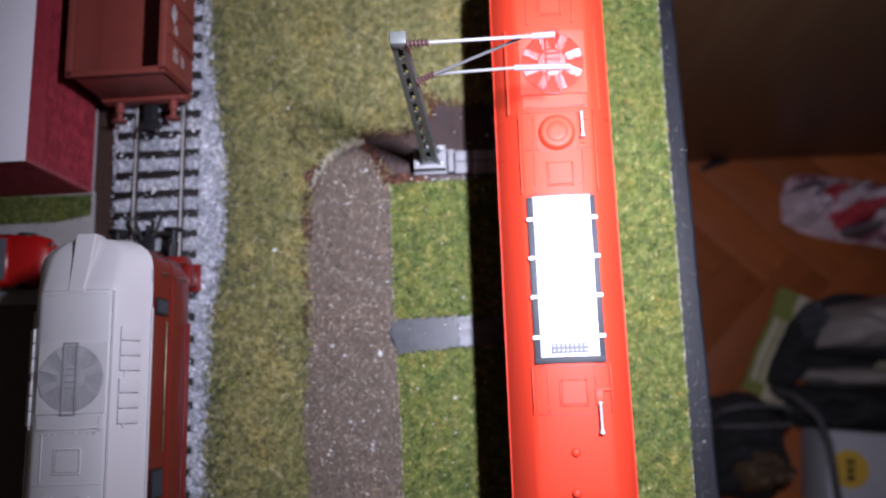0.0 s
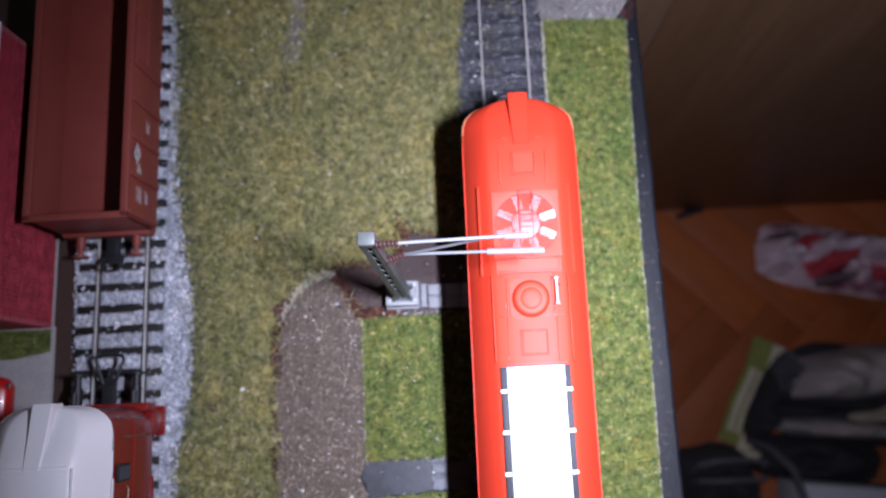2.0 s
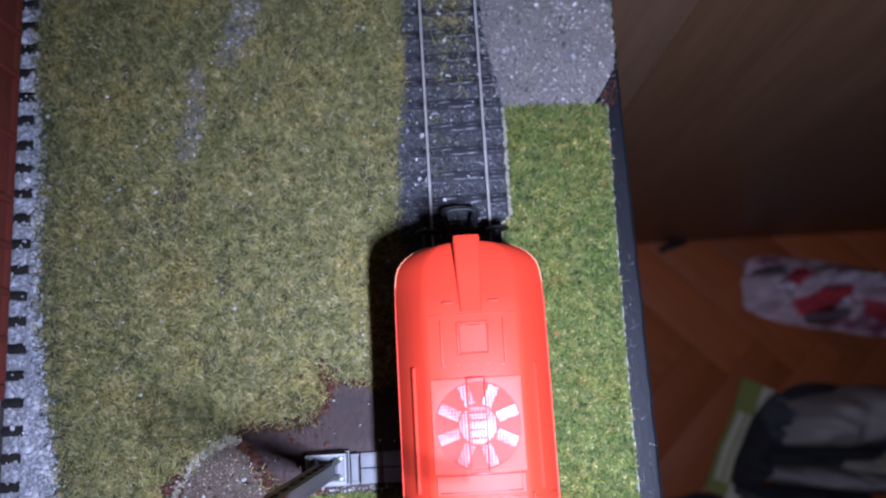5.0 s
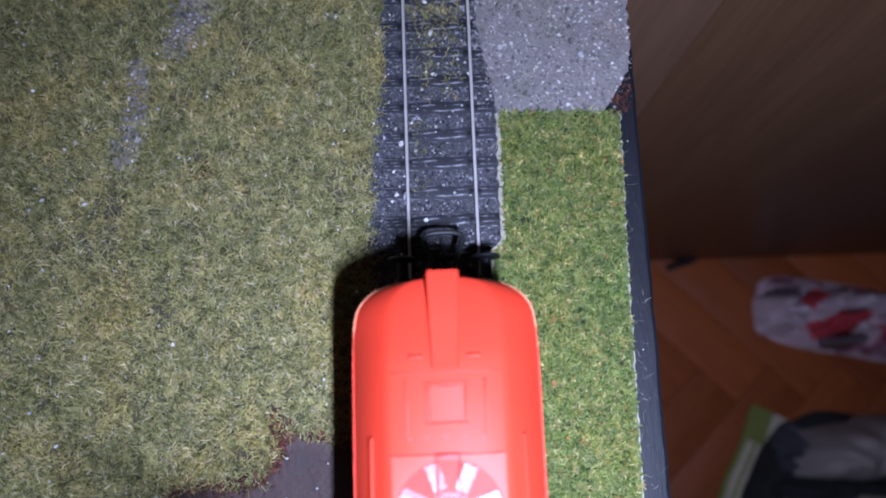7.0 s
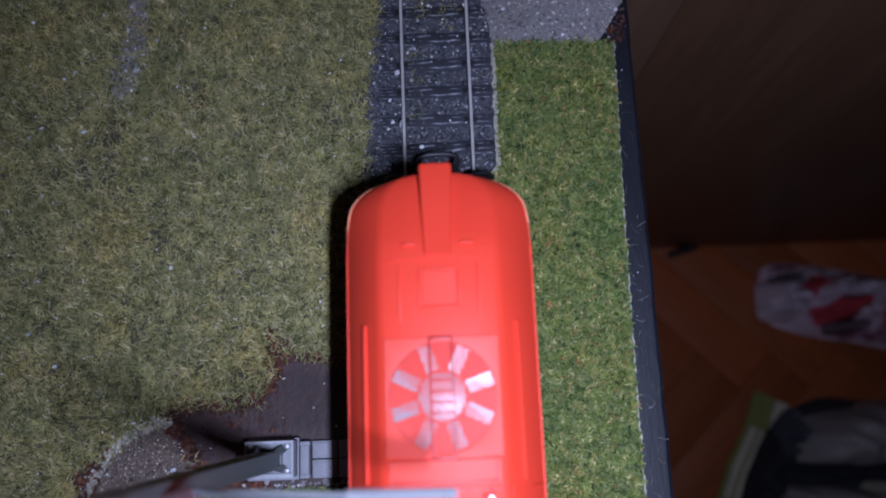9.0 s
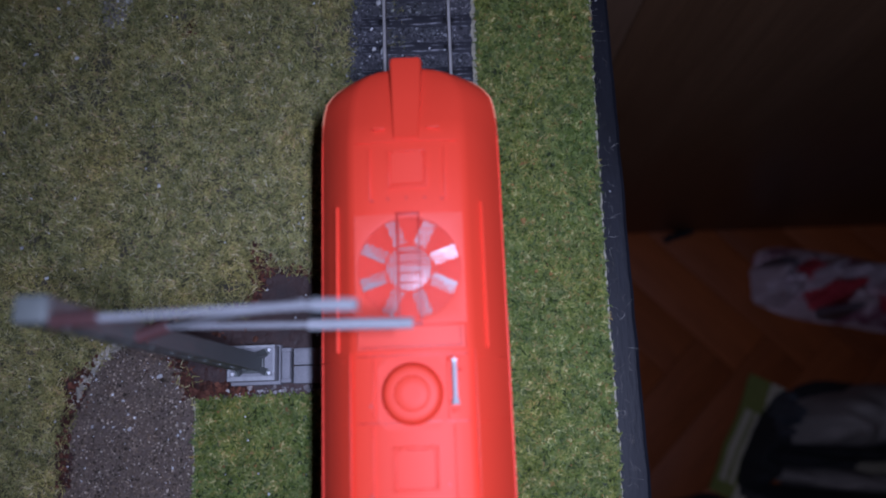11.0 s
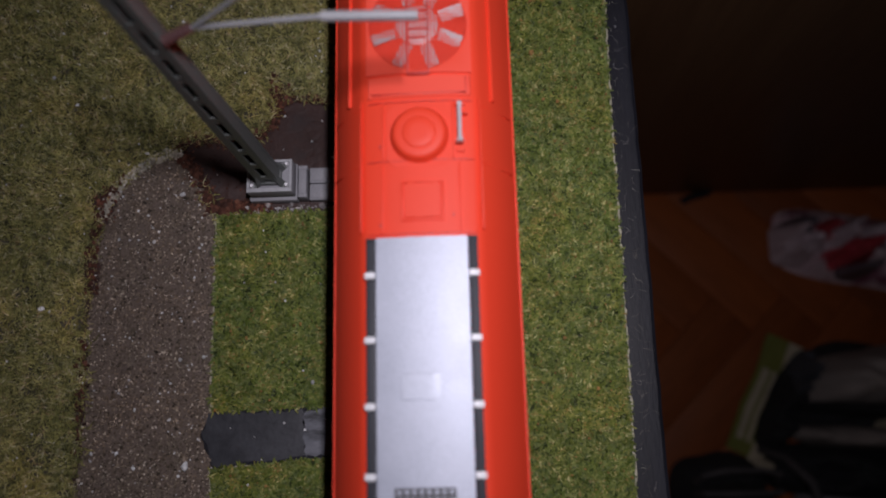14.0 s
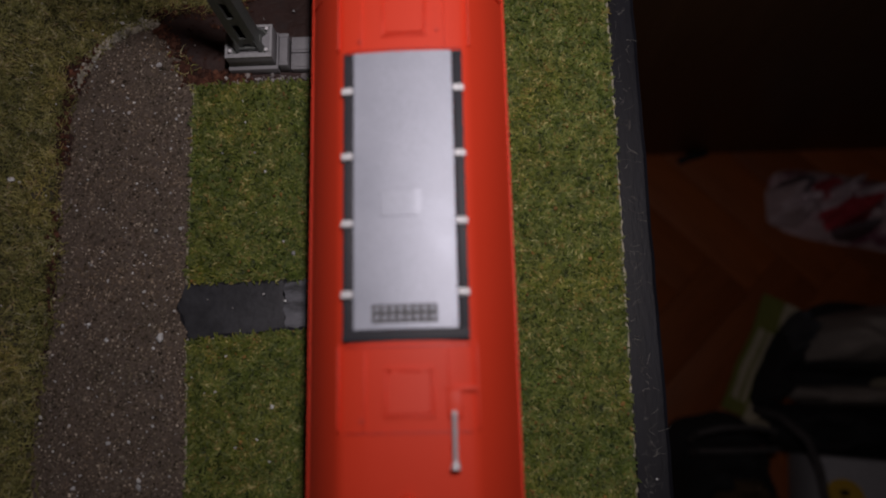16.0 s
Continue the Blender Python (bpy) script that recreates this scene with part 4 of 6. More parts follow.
def locomotive(name, at, roof_m, body_m, label, lean, fan_m):
    t = thing(name, at, label, "locomotive", lean=lean)
    zc = lambda d: 47.8 + 7.0 * min(1.0, d / 16.5) ** 0.85
    ze = 43.6
    ends = [(d, w) for d, w in NOSE]
    stations = ends + [(30, 16.75), (60, 16.75), (90, 16.75), (120, 16.75), (LONG - 16.5, 16.75)] + [(LONG - d, w) for d, w in reversed(NOSE[:-1])]
    bm = bmesh.new()
    rows = []
    for d, w in stations:
        top = zc(min(d, LONG - d))
        edge = ze + 0.4 * (1 - min(1, min(d, LONG - d) / 5))
        half = [(u * w, edge + v * (top - edge)) for u, v in PROFILE]
        prof = [(-x, z) for x, z in half[:0:-1]] + half
        rows.append([bm.verts.new((x, -d, z)) for x, z in prof])
    for a, b in zip(rows, rows[1:]):
        for k in range(len(a) - 1):
            bm.faces.new((a[k], a[k + 1], b[k + 1], b[k]))
    bm.faces.new(rows[0]), bm.faces.new(rows[-1][::-1])
    roof = part("roof", bm, roof_m, t, sharp=24)
    # body below the gutter
    bm = bmesh.new()
    rows = []
    side = ((43.8, -0.4), (41.5, -0.4), (34, -0.3), (28.6, -0.2), (28.3, 0.1), (27.3, 0.1), (27.0, -0.2), (20, -0.3), (13, -0.6), (11.5, -1.2))
    for d, w in stations:
        rows.append([bm.verts.new((s * (w + o), -max(0.3, min(LONG - 0.3, d)), z)) for s in (-1, 1) for z, o in (side if s < 0 else side[::-1])])
    for a, b in zip(rows, rows[1:]):
        n = len(a)
        for k in range(n):
            bm.faces.new((a[k], a[(k + 1) % n], b[(k + 1) % n], b[k]))
    bm.faces.new(rows[0]), bm.faces.new(rows[-1][::-1])
    body = part("body", bm, body_m, t, sharp=24)
    # gutter line round the roof's edge
    bm = bmesh.new()
    line = [(w + 0.05, -d, 43.6) for d, w in stations]
    line = [(0, 0.12, 43.9)] + line + [(0, -LONG - 0.12, 43.9)]
    for s in (-1, 1):
        bm = bmesh.new()
        sweep(bm, [(s * x, y, z) for x, y, z in line[9:-9]], 0.2, 6)
        part("gutter", bm, roof_m, roof)
    for q in (line[:11], line[-11:]):
        bm = bmesh.new()
        sweep(bm, [(-x, y, z) for x, y, z in (q[:0:-1] if q[0][0] == 0 else q[:-1])] + (q if q[0][0] == 0 else q[::-1]), 0.2, 6)
        part("nose_gutter", bm, CREAM if roof_m is RED else roof_m, roof, "thin orange edge" if roof_m is RED else "")
    # bonnet over the nose
    bm = bmesh.new()
    secs = ((1.0, 2.8, 50.6, 45), (0.2, 2.95, 51.0, 45), (-8, 2.7, 52.7, 47), (-16.3, 2.35, 54.95, 52))
    ring = [[bm.verts.new(p) for p in ((-w, y, lo), (-w, y, hi - 0.35), (-w + 0.35, y, hi), (w - 0.35, y, hi), (w, y, hi - 0.35), (w, y, lo))] for y, w, hi, lo in secs]
    for a, b in zip(ring, ring[1:]):
        for k in range(5):
            bm.faces.new((a[k], a[k + 1], b[k + 1], b[k]))
    bm.faces.new(ring[0]), bm.faces.new(ring[-1][::-1])
    part("nose_bonnet", bm, roof_m, roof)
    # underframe, bogies, wheels
    part("underframe", boxes((-12, 12, -LONG + 2, -1.5, 8.0, 12.5), bevel=0.4), DARK, t)
    part("buffer_beam", boxes((-14.5, 14.5, -2.0, 0.6, 6.5, 13.5), bevel=0.4), DARK if roof_m is RED else body_m, t)
    for y in (-36, -LONG + 36):
        bogie = part("bogie", boxes((-11.5, -9.8, y - 22, y + 22, 4.5, 10.5), (9.8, 11.5, y - 22, y + 22, 4.5, 10.5), (-9, 9, y - 8, y + 8, 5, 9), bevel=0.4), DARK, t)
        for dy in (-14.5, 14.5):
            for s in (-1, 1):
                bm = bmesh.new()
                lathe(bm, [(5.6, -1.4), (5.6, 0.4), (6.4, 0.5), (6.4, 1.1), (2, 1.2), (2, -1.4)], 28, (s * 8.3, y + dy, 7.5), "X")
                part("wheel", bm, CHROME, bogie, "steel wheel")
    # buffers and coupling hook
    for s in (-1, 1):
        bm = bmesh.new()
        lathe(bm, [(0.0, 10.5), (2.9, 10.3), (3.3, 9.9), (3.3, 9.5), (1.2, 9.2), (1.2, 5.5), (1.75, 5.4), (1.75, 0)], 24, (s * 9.6, 0.4, 11.2), "Y")
        buf = part("buffer", bm, DARK, t, "black round buffer")
        bm = bmesh.new()
        tube(bm, (s * 9.6, 0.5, 13.2), (s * 9.6, 4.6, 13.2), 1.0, seg=12)
        part("buffer_sleeve", bm, GREY_ROOF if roof_m is RED else DARK, buf, "grey buffer sleeve" if roof_m is RED else "")
    loop = [(-1.8, 7.0, 9.6), (-3.0, 10.5, 9.8), (-4.6, 14.8, 10.0), (-4.2, 16.0, 10.0), (-2.2, 16.5, 10.0), (0, 16.6, 10.0), (2.2, 16.5, 10.0), (4.2, 16.0, 10.0), (4.6, 14.8, 10.0), (3.0, 10.5, 9.8), (1.8, 7.0, 9.6)]
    bm = bmesh.new()
    sweep(bm, loop, 0.62, 8, closed=True)
    coup = part("coupling_loop", bm, DARK, t, "black wire coupling loop")
    part("coupling_head", boxes((-2.2, 2.2, 0, 9.0, 8.2, 9.8), (-0.5, 0.5, 9, 12.5, 8.0, 10.6), (-2.6, 2.6, 10.2, 11.0, 8.0, 8.8), bevel=0.25), DARK, coup)
    # roof furniture common to the class
    fy = -39.9
    R = 9.1
    bm = bmesh.new()
    n = 48
    ring = []
    for k in range(n):
        a = 2 * math.pi * k / n
        c, s = math.cos(a), math.sin(a)
        q = 9.4 / max(abs(c), abs(s))
        ox, oy = c * q, s * q
        if s > 0.02 and abs(oy) > 9.39:
            oy = 9.6
        zr = lambda x: 55.35 - 0.9 * (x / 9.4) ** 2
        ring.append([bm.verts.new(p) for p in ((ox, fy + oy, 53.2), (ox, fy + oy, zr(ox)), (c * R, fy + s * R, zr(c * R)), (c * (R - 0.2), fy + s * (R - 0.2), zr(c * R) - 0.05), (c * (R - 0.25), fy + s * (R - 0.25), 53.4))])
    for a, b in zip(ring, ring[1:] + ring[:1]):
        for k in range(4):
            bm.faces.new((a[k], a[k + 1], b[k + 1], b[k]))
    plate = part("fan_plate", bm, RED_PALE if roof_m is RED else roof_m, roof, sharp=40)
    bm = bmesh.new()
    lathe(bm, [(R - 0.2, 54.75 - 0.3), (R - 0.2, 54.62)], 40, (0, fy, 0))
    part("fan_well", bm, RED if roof_m is RED else GREY_MESH, plate)
    for k in range(8):
        a = 2 * math.pi * (k + 0.42) / 8
        bm = bmesh.new()
        seat = Matrix.Translation((0, fy, 54.95)) @ Matrix.Rotation(a, 4, "Z") @ Matrix.Rotation(radians(11), 4, "X")
        if roof_m is RED:
            box(bm, 4.25, 8.6, -1.1, 1.1, -0.1, 0.1, m=seat)
        else:
            bm.free()
            bm = slab([(3.6, -0.7), (8.6, -1.75), (8.7, 0), (8.6, 1.75), (3.6, 0.7)], -0.1, 0.1)
            bmesh.ops.transform(bm, matrix=seat, verts=bm.verts)
        part("fan_blade", bm, fan_m, plate, "pale fan blade under the mesh" if roof_m is RED else "grey fan blade under the mesh")
    bm = bmesh.new()
    lathe(bm, [(3.9, 54.5), (3.9, 55.0), (3.5, 55.15), (0.0, 55.2)], 28, (0, fy, 0))
    part("fan_hub", bm, fan_m, plate)
    bm = bmesh.new()
    p = -R
    while p < R:
        h = math.sqrt(max(0.01, (R - 0.25) ** 2 - p * p))
        zz = 55.42 - 0.9 * (p / 9.4) ** 2
        box(bm, p - 0.11, p + 0.11, fy - h, fy + h, zz - 0.12, zz)
        box(bm, -h, h, fy + p - 0.07, fy + p + 0.07, 54.98 + 0.1 * (p > 0), 55.1 + 0.1 * (p > 0))
        p += 0.64
    for k in range(64):
        a = 2 * math.pi * k / 64
        box(bm, -0.13, 0.13, -0.07, 0.07, 54.9, 55.2, m=Matrix.Translation((0, fy, 0)) @ Matrix.Rotation(a, 4, "Z") @ Matrix.Translation((0, R - 0.42, 0)))
    part("fan_mesh", bm, FANMESH if roof_m is RED else GREY_MESH, plate, "fine bars over the fan")
    part("fan_bridge", boxes((-2.0, -1.7, fy - 9.6, fy + 9.5, 55.0, 55.75), (1.7, 2.0, fy - 9.6, fy + 9.5, 55.0, 55.75), (-2, 2, fy - 9.8, fy - 9.3, 55, 55.7), (-2, 2, fy + 9.2, fy + 9.7, 55, 55.7),
                            *[(-1.8, 1.8, fy + q - 0.12, fy + q + 0.12, 55.1, 55.6) for q in (-2.6, -0.9, 0.9, 2.6)], bevel=0.06), MESHRED if roof_m is RED else GREY_FAN, plate)
    foot = curved_plate("fan_plate_foot", plate, RED_PALE if roof_m is RED else roof_m, -9.2, 9.2, fy - 13.9, fy - 9.75, 0.32, 0.2)
    part("foot_slot", boxes((-8.4, 8.4, fy - 13.35, fy - 13.15, 54.3, 55.15), (8.25, 8.45, fy - 13.3, fy - 10.2, 54.0, 54.75), bevel=0.05), MESHRED if roof_m is RED else roof_m, foot)
    for k in range(9):
        bm = bmesh.new()
        tube(bm, (-7.2 + 1.8 * k, fy - 14.6, 54.2), (-7.2 + 1.8 * k, fy - 14.6, 54.95), 0.22, seg=6)
        part("rivet", bm, roof_m, plate)
    for s in (-1, 1):
        if roof_m is RED:
            part("lifting_lug", boxes((s * 4.9 - 1.1, s * 4.9 + 1.1, -14.5, -14.1, 53.6, 54.5), bevel=0.1), roof_m, roof)
        bm = boxes((-0.35, 0.35, -53.5, -27.5, -0.3, 0.45), bevel=0.12)
        bmesh.ops.transform(bm, matrix=Matrix.Translation((s * 12.9, 0, 50.55)) @ Matrix.Rotation(s * radians(52), 4, "Y"), verts=bm.verts)
        part("side_rib", bm, roof_m, roof)
        if roof_m is RED:
            part("roof_rib", boxes((s * 6.6 - 0.2, s * 6.6 + 0.2, -27.6, -18.2, 54.0, 54.85), bevel=0.08), roof_m, roof)
    seam(roof, roof_m, -10.6, 10.6, -16.9, True)
    return t, roof, body


def seam(roof, m, x0, x1, y, across, w=0.13, h=0.2):
    """A raised joint strip across the roof, bent over its camber."""
    bm = bmesh.new()
    n = 12
    prev = None
    for k in range(n + 1):
        x = x0 + (x1 - x0) * k / n
        z = 54.8 - 0.8 * (x / 9.6) ** 2 if abs(x) < 9.6 else 54.0 - (abs(x) - 9.6) * 1.2
        cur = [bm.verts.new((x, y + q, z + r)) for q, r in ((-w, -0.3), (-w * 0.6, h), (w * 0.6, h), (w, -0.3))]
        if prev:
            for i in range(3):
                bm.faces.new((prev[i], prev[i + 1], cur[i + 1], cur[i]))
        prev = cur
    part("joint_strip", bm, m, roof)


def curved_plate(name, parent, m, x0, x1, y0, y1, lift, edge=0.16, label=""):
    """A thin lid that follows the roof's camber, with a chamfered edge."""
    bm = bmesh.new()
    n = 10
    xs = [x0, x0 + edge] + [x0 + edge + (x1 - x0 - 2 * edge) * k / n for k in range(1, n)] + [x1 - edge, x1]
    ys = [(y0, 0), (y0 + edge, 1), (y1 - edge, 1), (y1, 0)]
    rows = [[bm.verts.new((x, y, 54.8 - 0.8 * (x / 9.6) ** 2 + (lift if up and 0 < k < len(xs) - 1 else -0.12))) for k, x in enumerate(xs)] for y, up in ys]
    for a, b in zip(rows, rows[1:]):
        for k in range(len(a) - 1):
            bm.faces.new((a[k], a[k + 1], b[k + 1], b[k]))
    return part(name, bm, m, parent, label, sharp=18)


def hatch(roof, m, x, y, w, l, z=54.8, ears=True):
    hw, hl = w / 2, l / 2
    zz = 54.8 - 0.8 * ((abs(x) + hw) / 9.6) ** 2
    ring = boxes((x - hw - 0.55, x + hw + 0.55, y + hl + 0.2, y + hl + 0.55, zz - 0.2, zz + 0.42), (x - hw - 0.55, x + hw + 0.55, y - hl - 0.55, y - hl - 0.2, zz - 0.2, zz + 0.42),
                 (x - hw - 0.55, x - hw - 0.2, y - hl - 0.25, y + hl + 0.25, zz - 0.2, zz + 0.40), (x + hw + 0.2, x + hw + 0.55, y - hl - 0.25, y + hl + 0.25, zz - 0.2, zz + 0.40), bevel=0.07)
    frame_ob = part("hatch", ring, m, roof)
    curved_plate("hatch_lid", frame_ob, m, x - hw, x + hw, y - hl, y + hl, 0.40, 0.1)
    if ears:
        for s in (-1, 1):
            part("hinge", boxes((x + s * w * 0.33 - 0.55, x + s * w * 0.33 + 0.55, y + l / 2 - 0.4, y + l / 2 + 0.25, z - 0.1, z + 0.34), bevel=0.12), m, frame_ob)


def horn(roof, x, y0, y1):
    bm = bmesh.new()
    d = 1 if y1 > y0 else -1
    tube(bm, (x, y0, 56.1), (x, y1 - d * 1.2, 56.1), 0.36, seg=10)
    tube(bm, (x, y1 - d * 1.2, 56.1), (x, y1, 56.1), 0.4, 0.75, seg=12)
    tube(bm, (x, y0 + d * 0.1, 54.2), (x, y0 + d * 0.1, 56.3), 0.42, seg=8)
    tube(bm, (x, y1 - d * 1.5, 54.2), (x, y1 - d * 1.5, 56.1), 0.3, seg=8)
    part("horn", bm, HORN, roof, "small silver-grey horn")


def red_loco():
    y0 = 60.9
    t, roof, body = locomotive("locomotive", (1.95, y0, 0), RED, RED, "bright red model diesel locomotive with a silver roof panel", -2.0, BLADE)
    L = lambda y: y - y0
    hatch(roof, RED, 0.1, L(38.8), 5.8, 5.8)
    hatch(roof, RED, 0.35, L(-11.9), 6.3, 6.0)
    hatch(roof, RED, 0.4, L(-71.7), 6.4, 6.0)
    # round exhaust cap
    bm = bmesh.new()
    lathe(bm, [(5.15, 54.0), (5.15, 54.95), (4.95, 55.2), (4.8, 55.8), (4.45, 56.3), (4.1, 56.45), (2.95, 56.45), (2.85, 56.6), (2.7, 56.68), (1.3, 56.72), (0, 56.73)], 40, (0, L(0), 0))
    cap = part("exhaust_cap", bm, RED, roof, sharp=36)
    q, c = 5.75, 1.5
    part("cap_base", slab([(-q + c, L(0) - q), (q - c, L(0) - q), (q, L(0) - q + c), (q, L(0) + q - c), (q - c, L(0) + q), (-q + c, L(0) + q), (-q, L(0) + q - c), (-q, L(0) - q + c)], 53.6, 54.78), RED, cap)
    part("horn_bracket", boxes((6.1, 8.1, L(5.9), L(5.2), 53.6, 54.9), (7.7, 8.5, L(3.9), L(3.4), 53.6, 55.6), (6.4, 7.8, L(-2.6), L(-3.3), 53.6, 54.9), (5.75, 6.05, L(5.9), L(-4.3), 53.6, 54.75), bevel=0.12), RED, roof)
    horn(roof, 7.1, L(5.2), L(-2.0))
    horn(roof, 6.95, L(-74.6), L(-82.4))
    # panel with clips
    part("panel_frame", boxes((-9.4, 9.45, L(-64.1), L(-62.45), 53.4, 55.05), (-9.4, 9.45, L(-18.75), L(-18.3), 53.4, 55.05), (-9.4, -7.75, L(-62.5), L(-18.3), 53.4, 54.75), (7.85, 9.45, L(-62.5), L(-18.3), 53.4, 54.75), bevel=0.1), SLATE, roof, "dark slate panel frame")
    bm = bmesh.new()
    rows = []
    for y in (L(-62.4), L(-18.35)):
        rows.append([bm.verts.new((x, y, z)) for x, z in [(-7.7, 53.6)] + [(-7.7 + 15.5 * k / 12, 55.55 - 0.35 * ((k - 6) / 6) ** 2) for k in range(13)] + [(7.8, 53.6)]])
    for k in range(len(rows[0]) - 1):
        bm.faces.new((rows[0][k], rows[0][k + 1], rows[1][k + 1], rows[1][k]))
    bm.faces.new(rows[0]), bm.faces.new(rows[1][::-1])
    sheet = part("roof_panel", bm, SILVER, roof, "bright silver sheet roof panel")
    for s in (-1, 1):
        for y in (-24.7, -35.5, -46.2, -57.1):
            bm = boxes((-0.9, 0.9, -0.55, 0.55, -0.3, 0.5), bevel=0.2)
            bmesh.ops.transform(bm, matrix=Matrix.Translation((s * 8.75, L(y), 54.9)) @ Matrix.Rotation(s * radians(12), 4, "Y"), verts=bm.verts)
            part("clip", bm, WHITE, roof, "white plastic clip")
    bm = bmesh.new()
    rows = []
    for y, lift in ((L(-45.32), -0.02), (L(-45.22), 0.07), (L(-41.08), 0.07), (L(-40.98), -0.02)):
        rows.append([bm.verts.new((x, y, 55.55 - 0.35 * (x / 7.75) ** 2 + (lift if 0 < k < 9 else -0.02))) for k, x in enumerate([-3.7, -3.6] + [-3.6 + 0.8 * q for q in range(1, 8)] + [2.9])])
    for a, b in zip(rows, rows[1:]):
        for k in range(len(a) - 1):
            bm.faces.new((a[k], a[k + 1], b[k + 1], b[k]))
    part("inspection_plate", bm, SILVER_PLATE, sheet, sharp=20)
    part("vent", boxes((-4.9, 4.8, L(-61.5), L(-58.8), 55.1, 55.62)), VENTGREY, sheet, "grey slotted vent")
    for r in range(2):
        for k in range(8):
            x = -4.55 + 1.18 * k
            part("vent_bar", boxes((x + 0.1, x + 0.72, L(-61.0) + r * 1.25, L(-60.4) + r * 1.25, 55.3, 55.74), bevel=0.14), SILVER, sheet)
    # joints and small raised lines
    for y in (6.3, -4.6, -17.6, -64.9, -77.3):
        seam(roof, MESHRED, -10.5, 10.8, L(y), True)
    for x, a, b in ((-6.6, -5.2, -17.2), (6.8, -5.2, -17.2), (-6.4, 5.8, -4.0), (-6.2, -65.5, -76.8), (6.2, -65.5, -70.5), (-10.4, 7, -17), (10.6, 7, -17), (-10.2, -64.5, -77), (10.4, -64.5, -77)):
        zz = 54.8 - 0.8 * (x / 9.6) ** 2
        part("roof_rib", boxes((x - 0.14, x + 0.14, L(b), L(a), zz - 0.5, zz + 0.32), bevel=0.06), RED, roof)
    part("horn_step", boxes((5.6, 10.3, L(-71.6), L(-70.9), 53.4, 54.75), (5.9, 8.0, L(-75.4), L(-71.4), 53.6, 55.0), bevel=0.2), RED, roof)
    for x, y in ((-0.05, -87.1), (-0.4, -97.3)):
        bm = bmesh.new()
        lathe(bm, [(1.25, 54.2), (1.25, 54.9), (1.05, 55.4), (0.6, 55.75), (0, 55.85)], 20, (x, L(y), 0))
        part("roof_dome", bm, RED, roof)
    for x, y in ((-6.2, 33.2), (-3.4, 33.4), (-0.2, 33.5), (3.0, 33.4), (6.0, 33.2), (-6.9, -1.8), (-6.9, -16.0), (-6.6, -75.6), (5.0, 9.5), (5.6, -14.5)):
        bm = bmesh.new()
        tube(bm, (x, L(y), 53.9), (x, L(y), 54.85), 0.26, seg=8)
        part("rivet", bm, MESHRED, roof)
    # cream cab window surround on the side
    part("cab_side_strip", boxes((-16.9, -15.6, L(56.0), L(49.2), 31, 40.5), bevel=0.2), CREAM, body, "cream cab window surround")
    # thick body collars over the roof at the bay joints
    for y in (6.0, -4.8):
        for s in (-1, 1):
            bm = boxes((-5.0, 5.0, L(y) - 0.14, L(y) + 0.14, -0.3, 0.18), bevel=0.05)
            bmesh.ops.transform(bm, matrix=Matrix.Translation((s * 13.4, 0, 49.4)) @ Matrix.Rotation(s * radians(55), 4, "Y"), verts=bm.verts)
            part("joint_strip", bm, RED, roof)


red_loco()


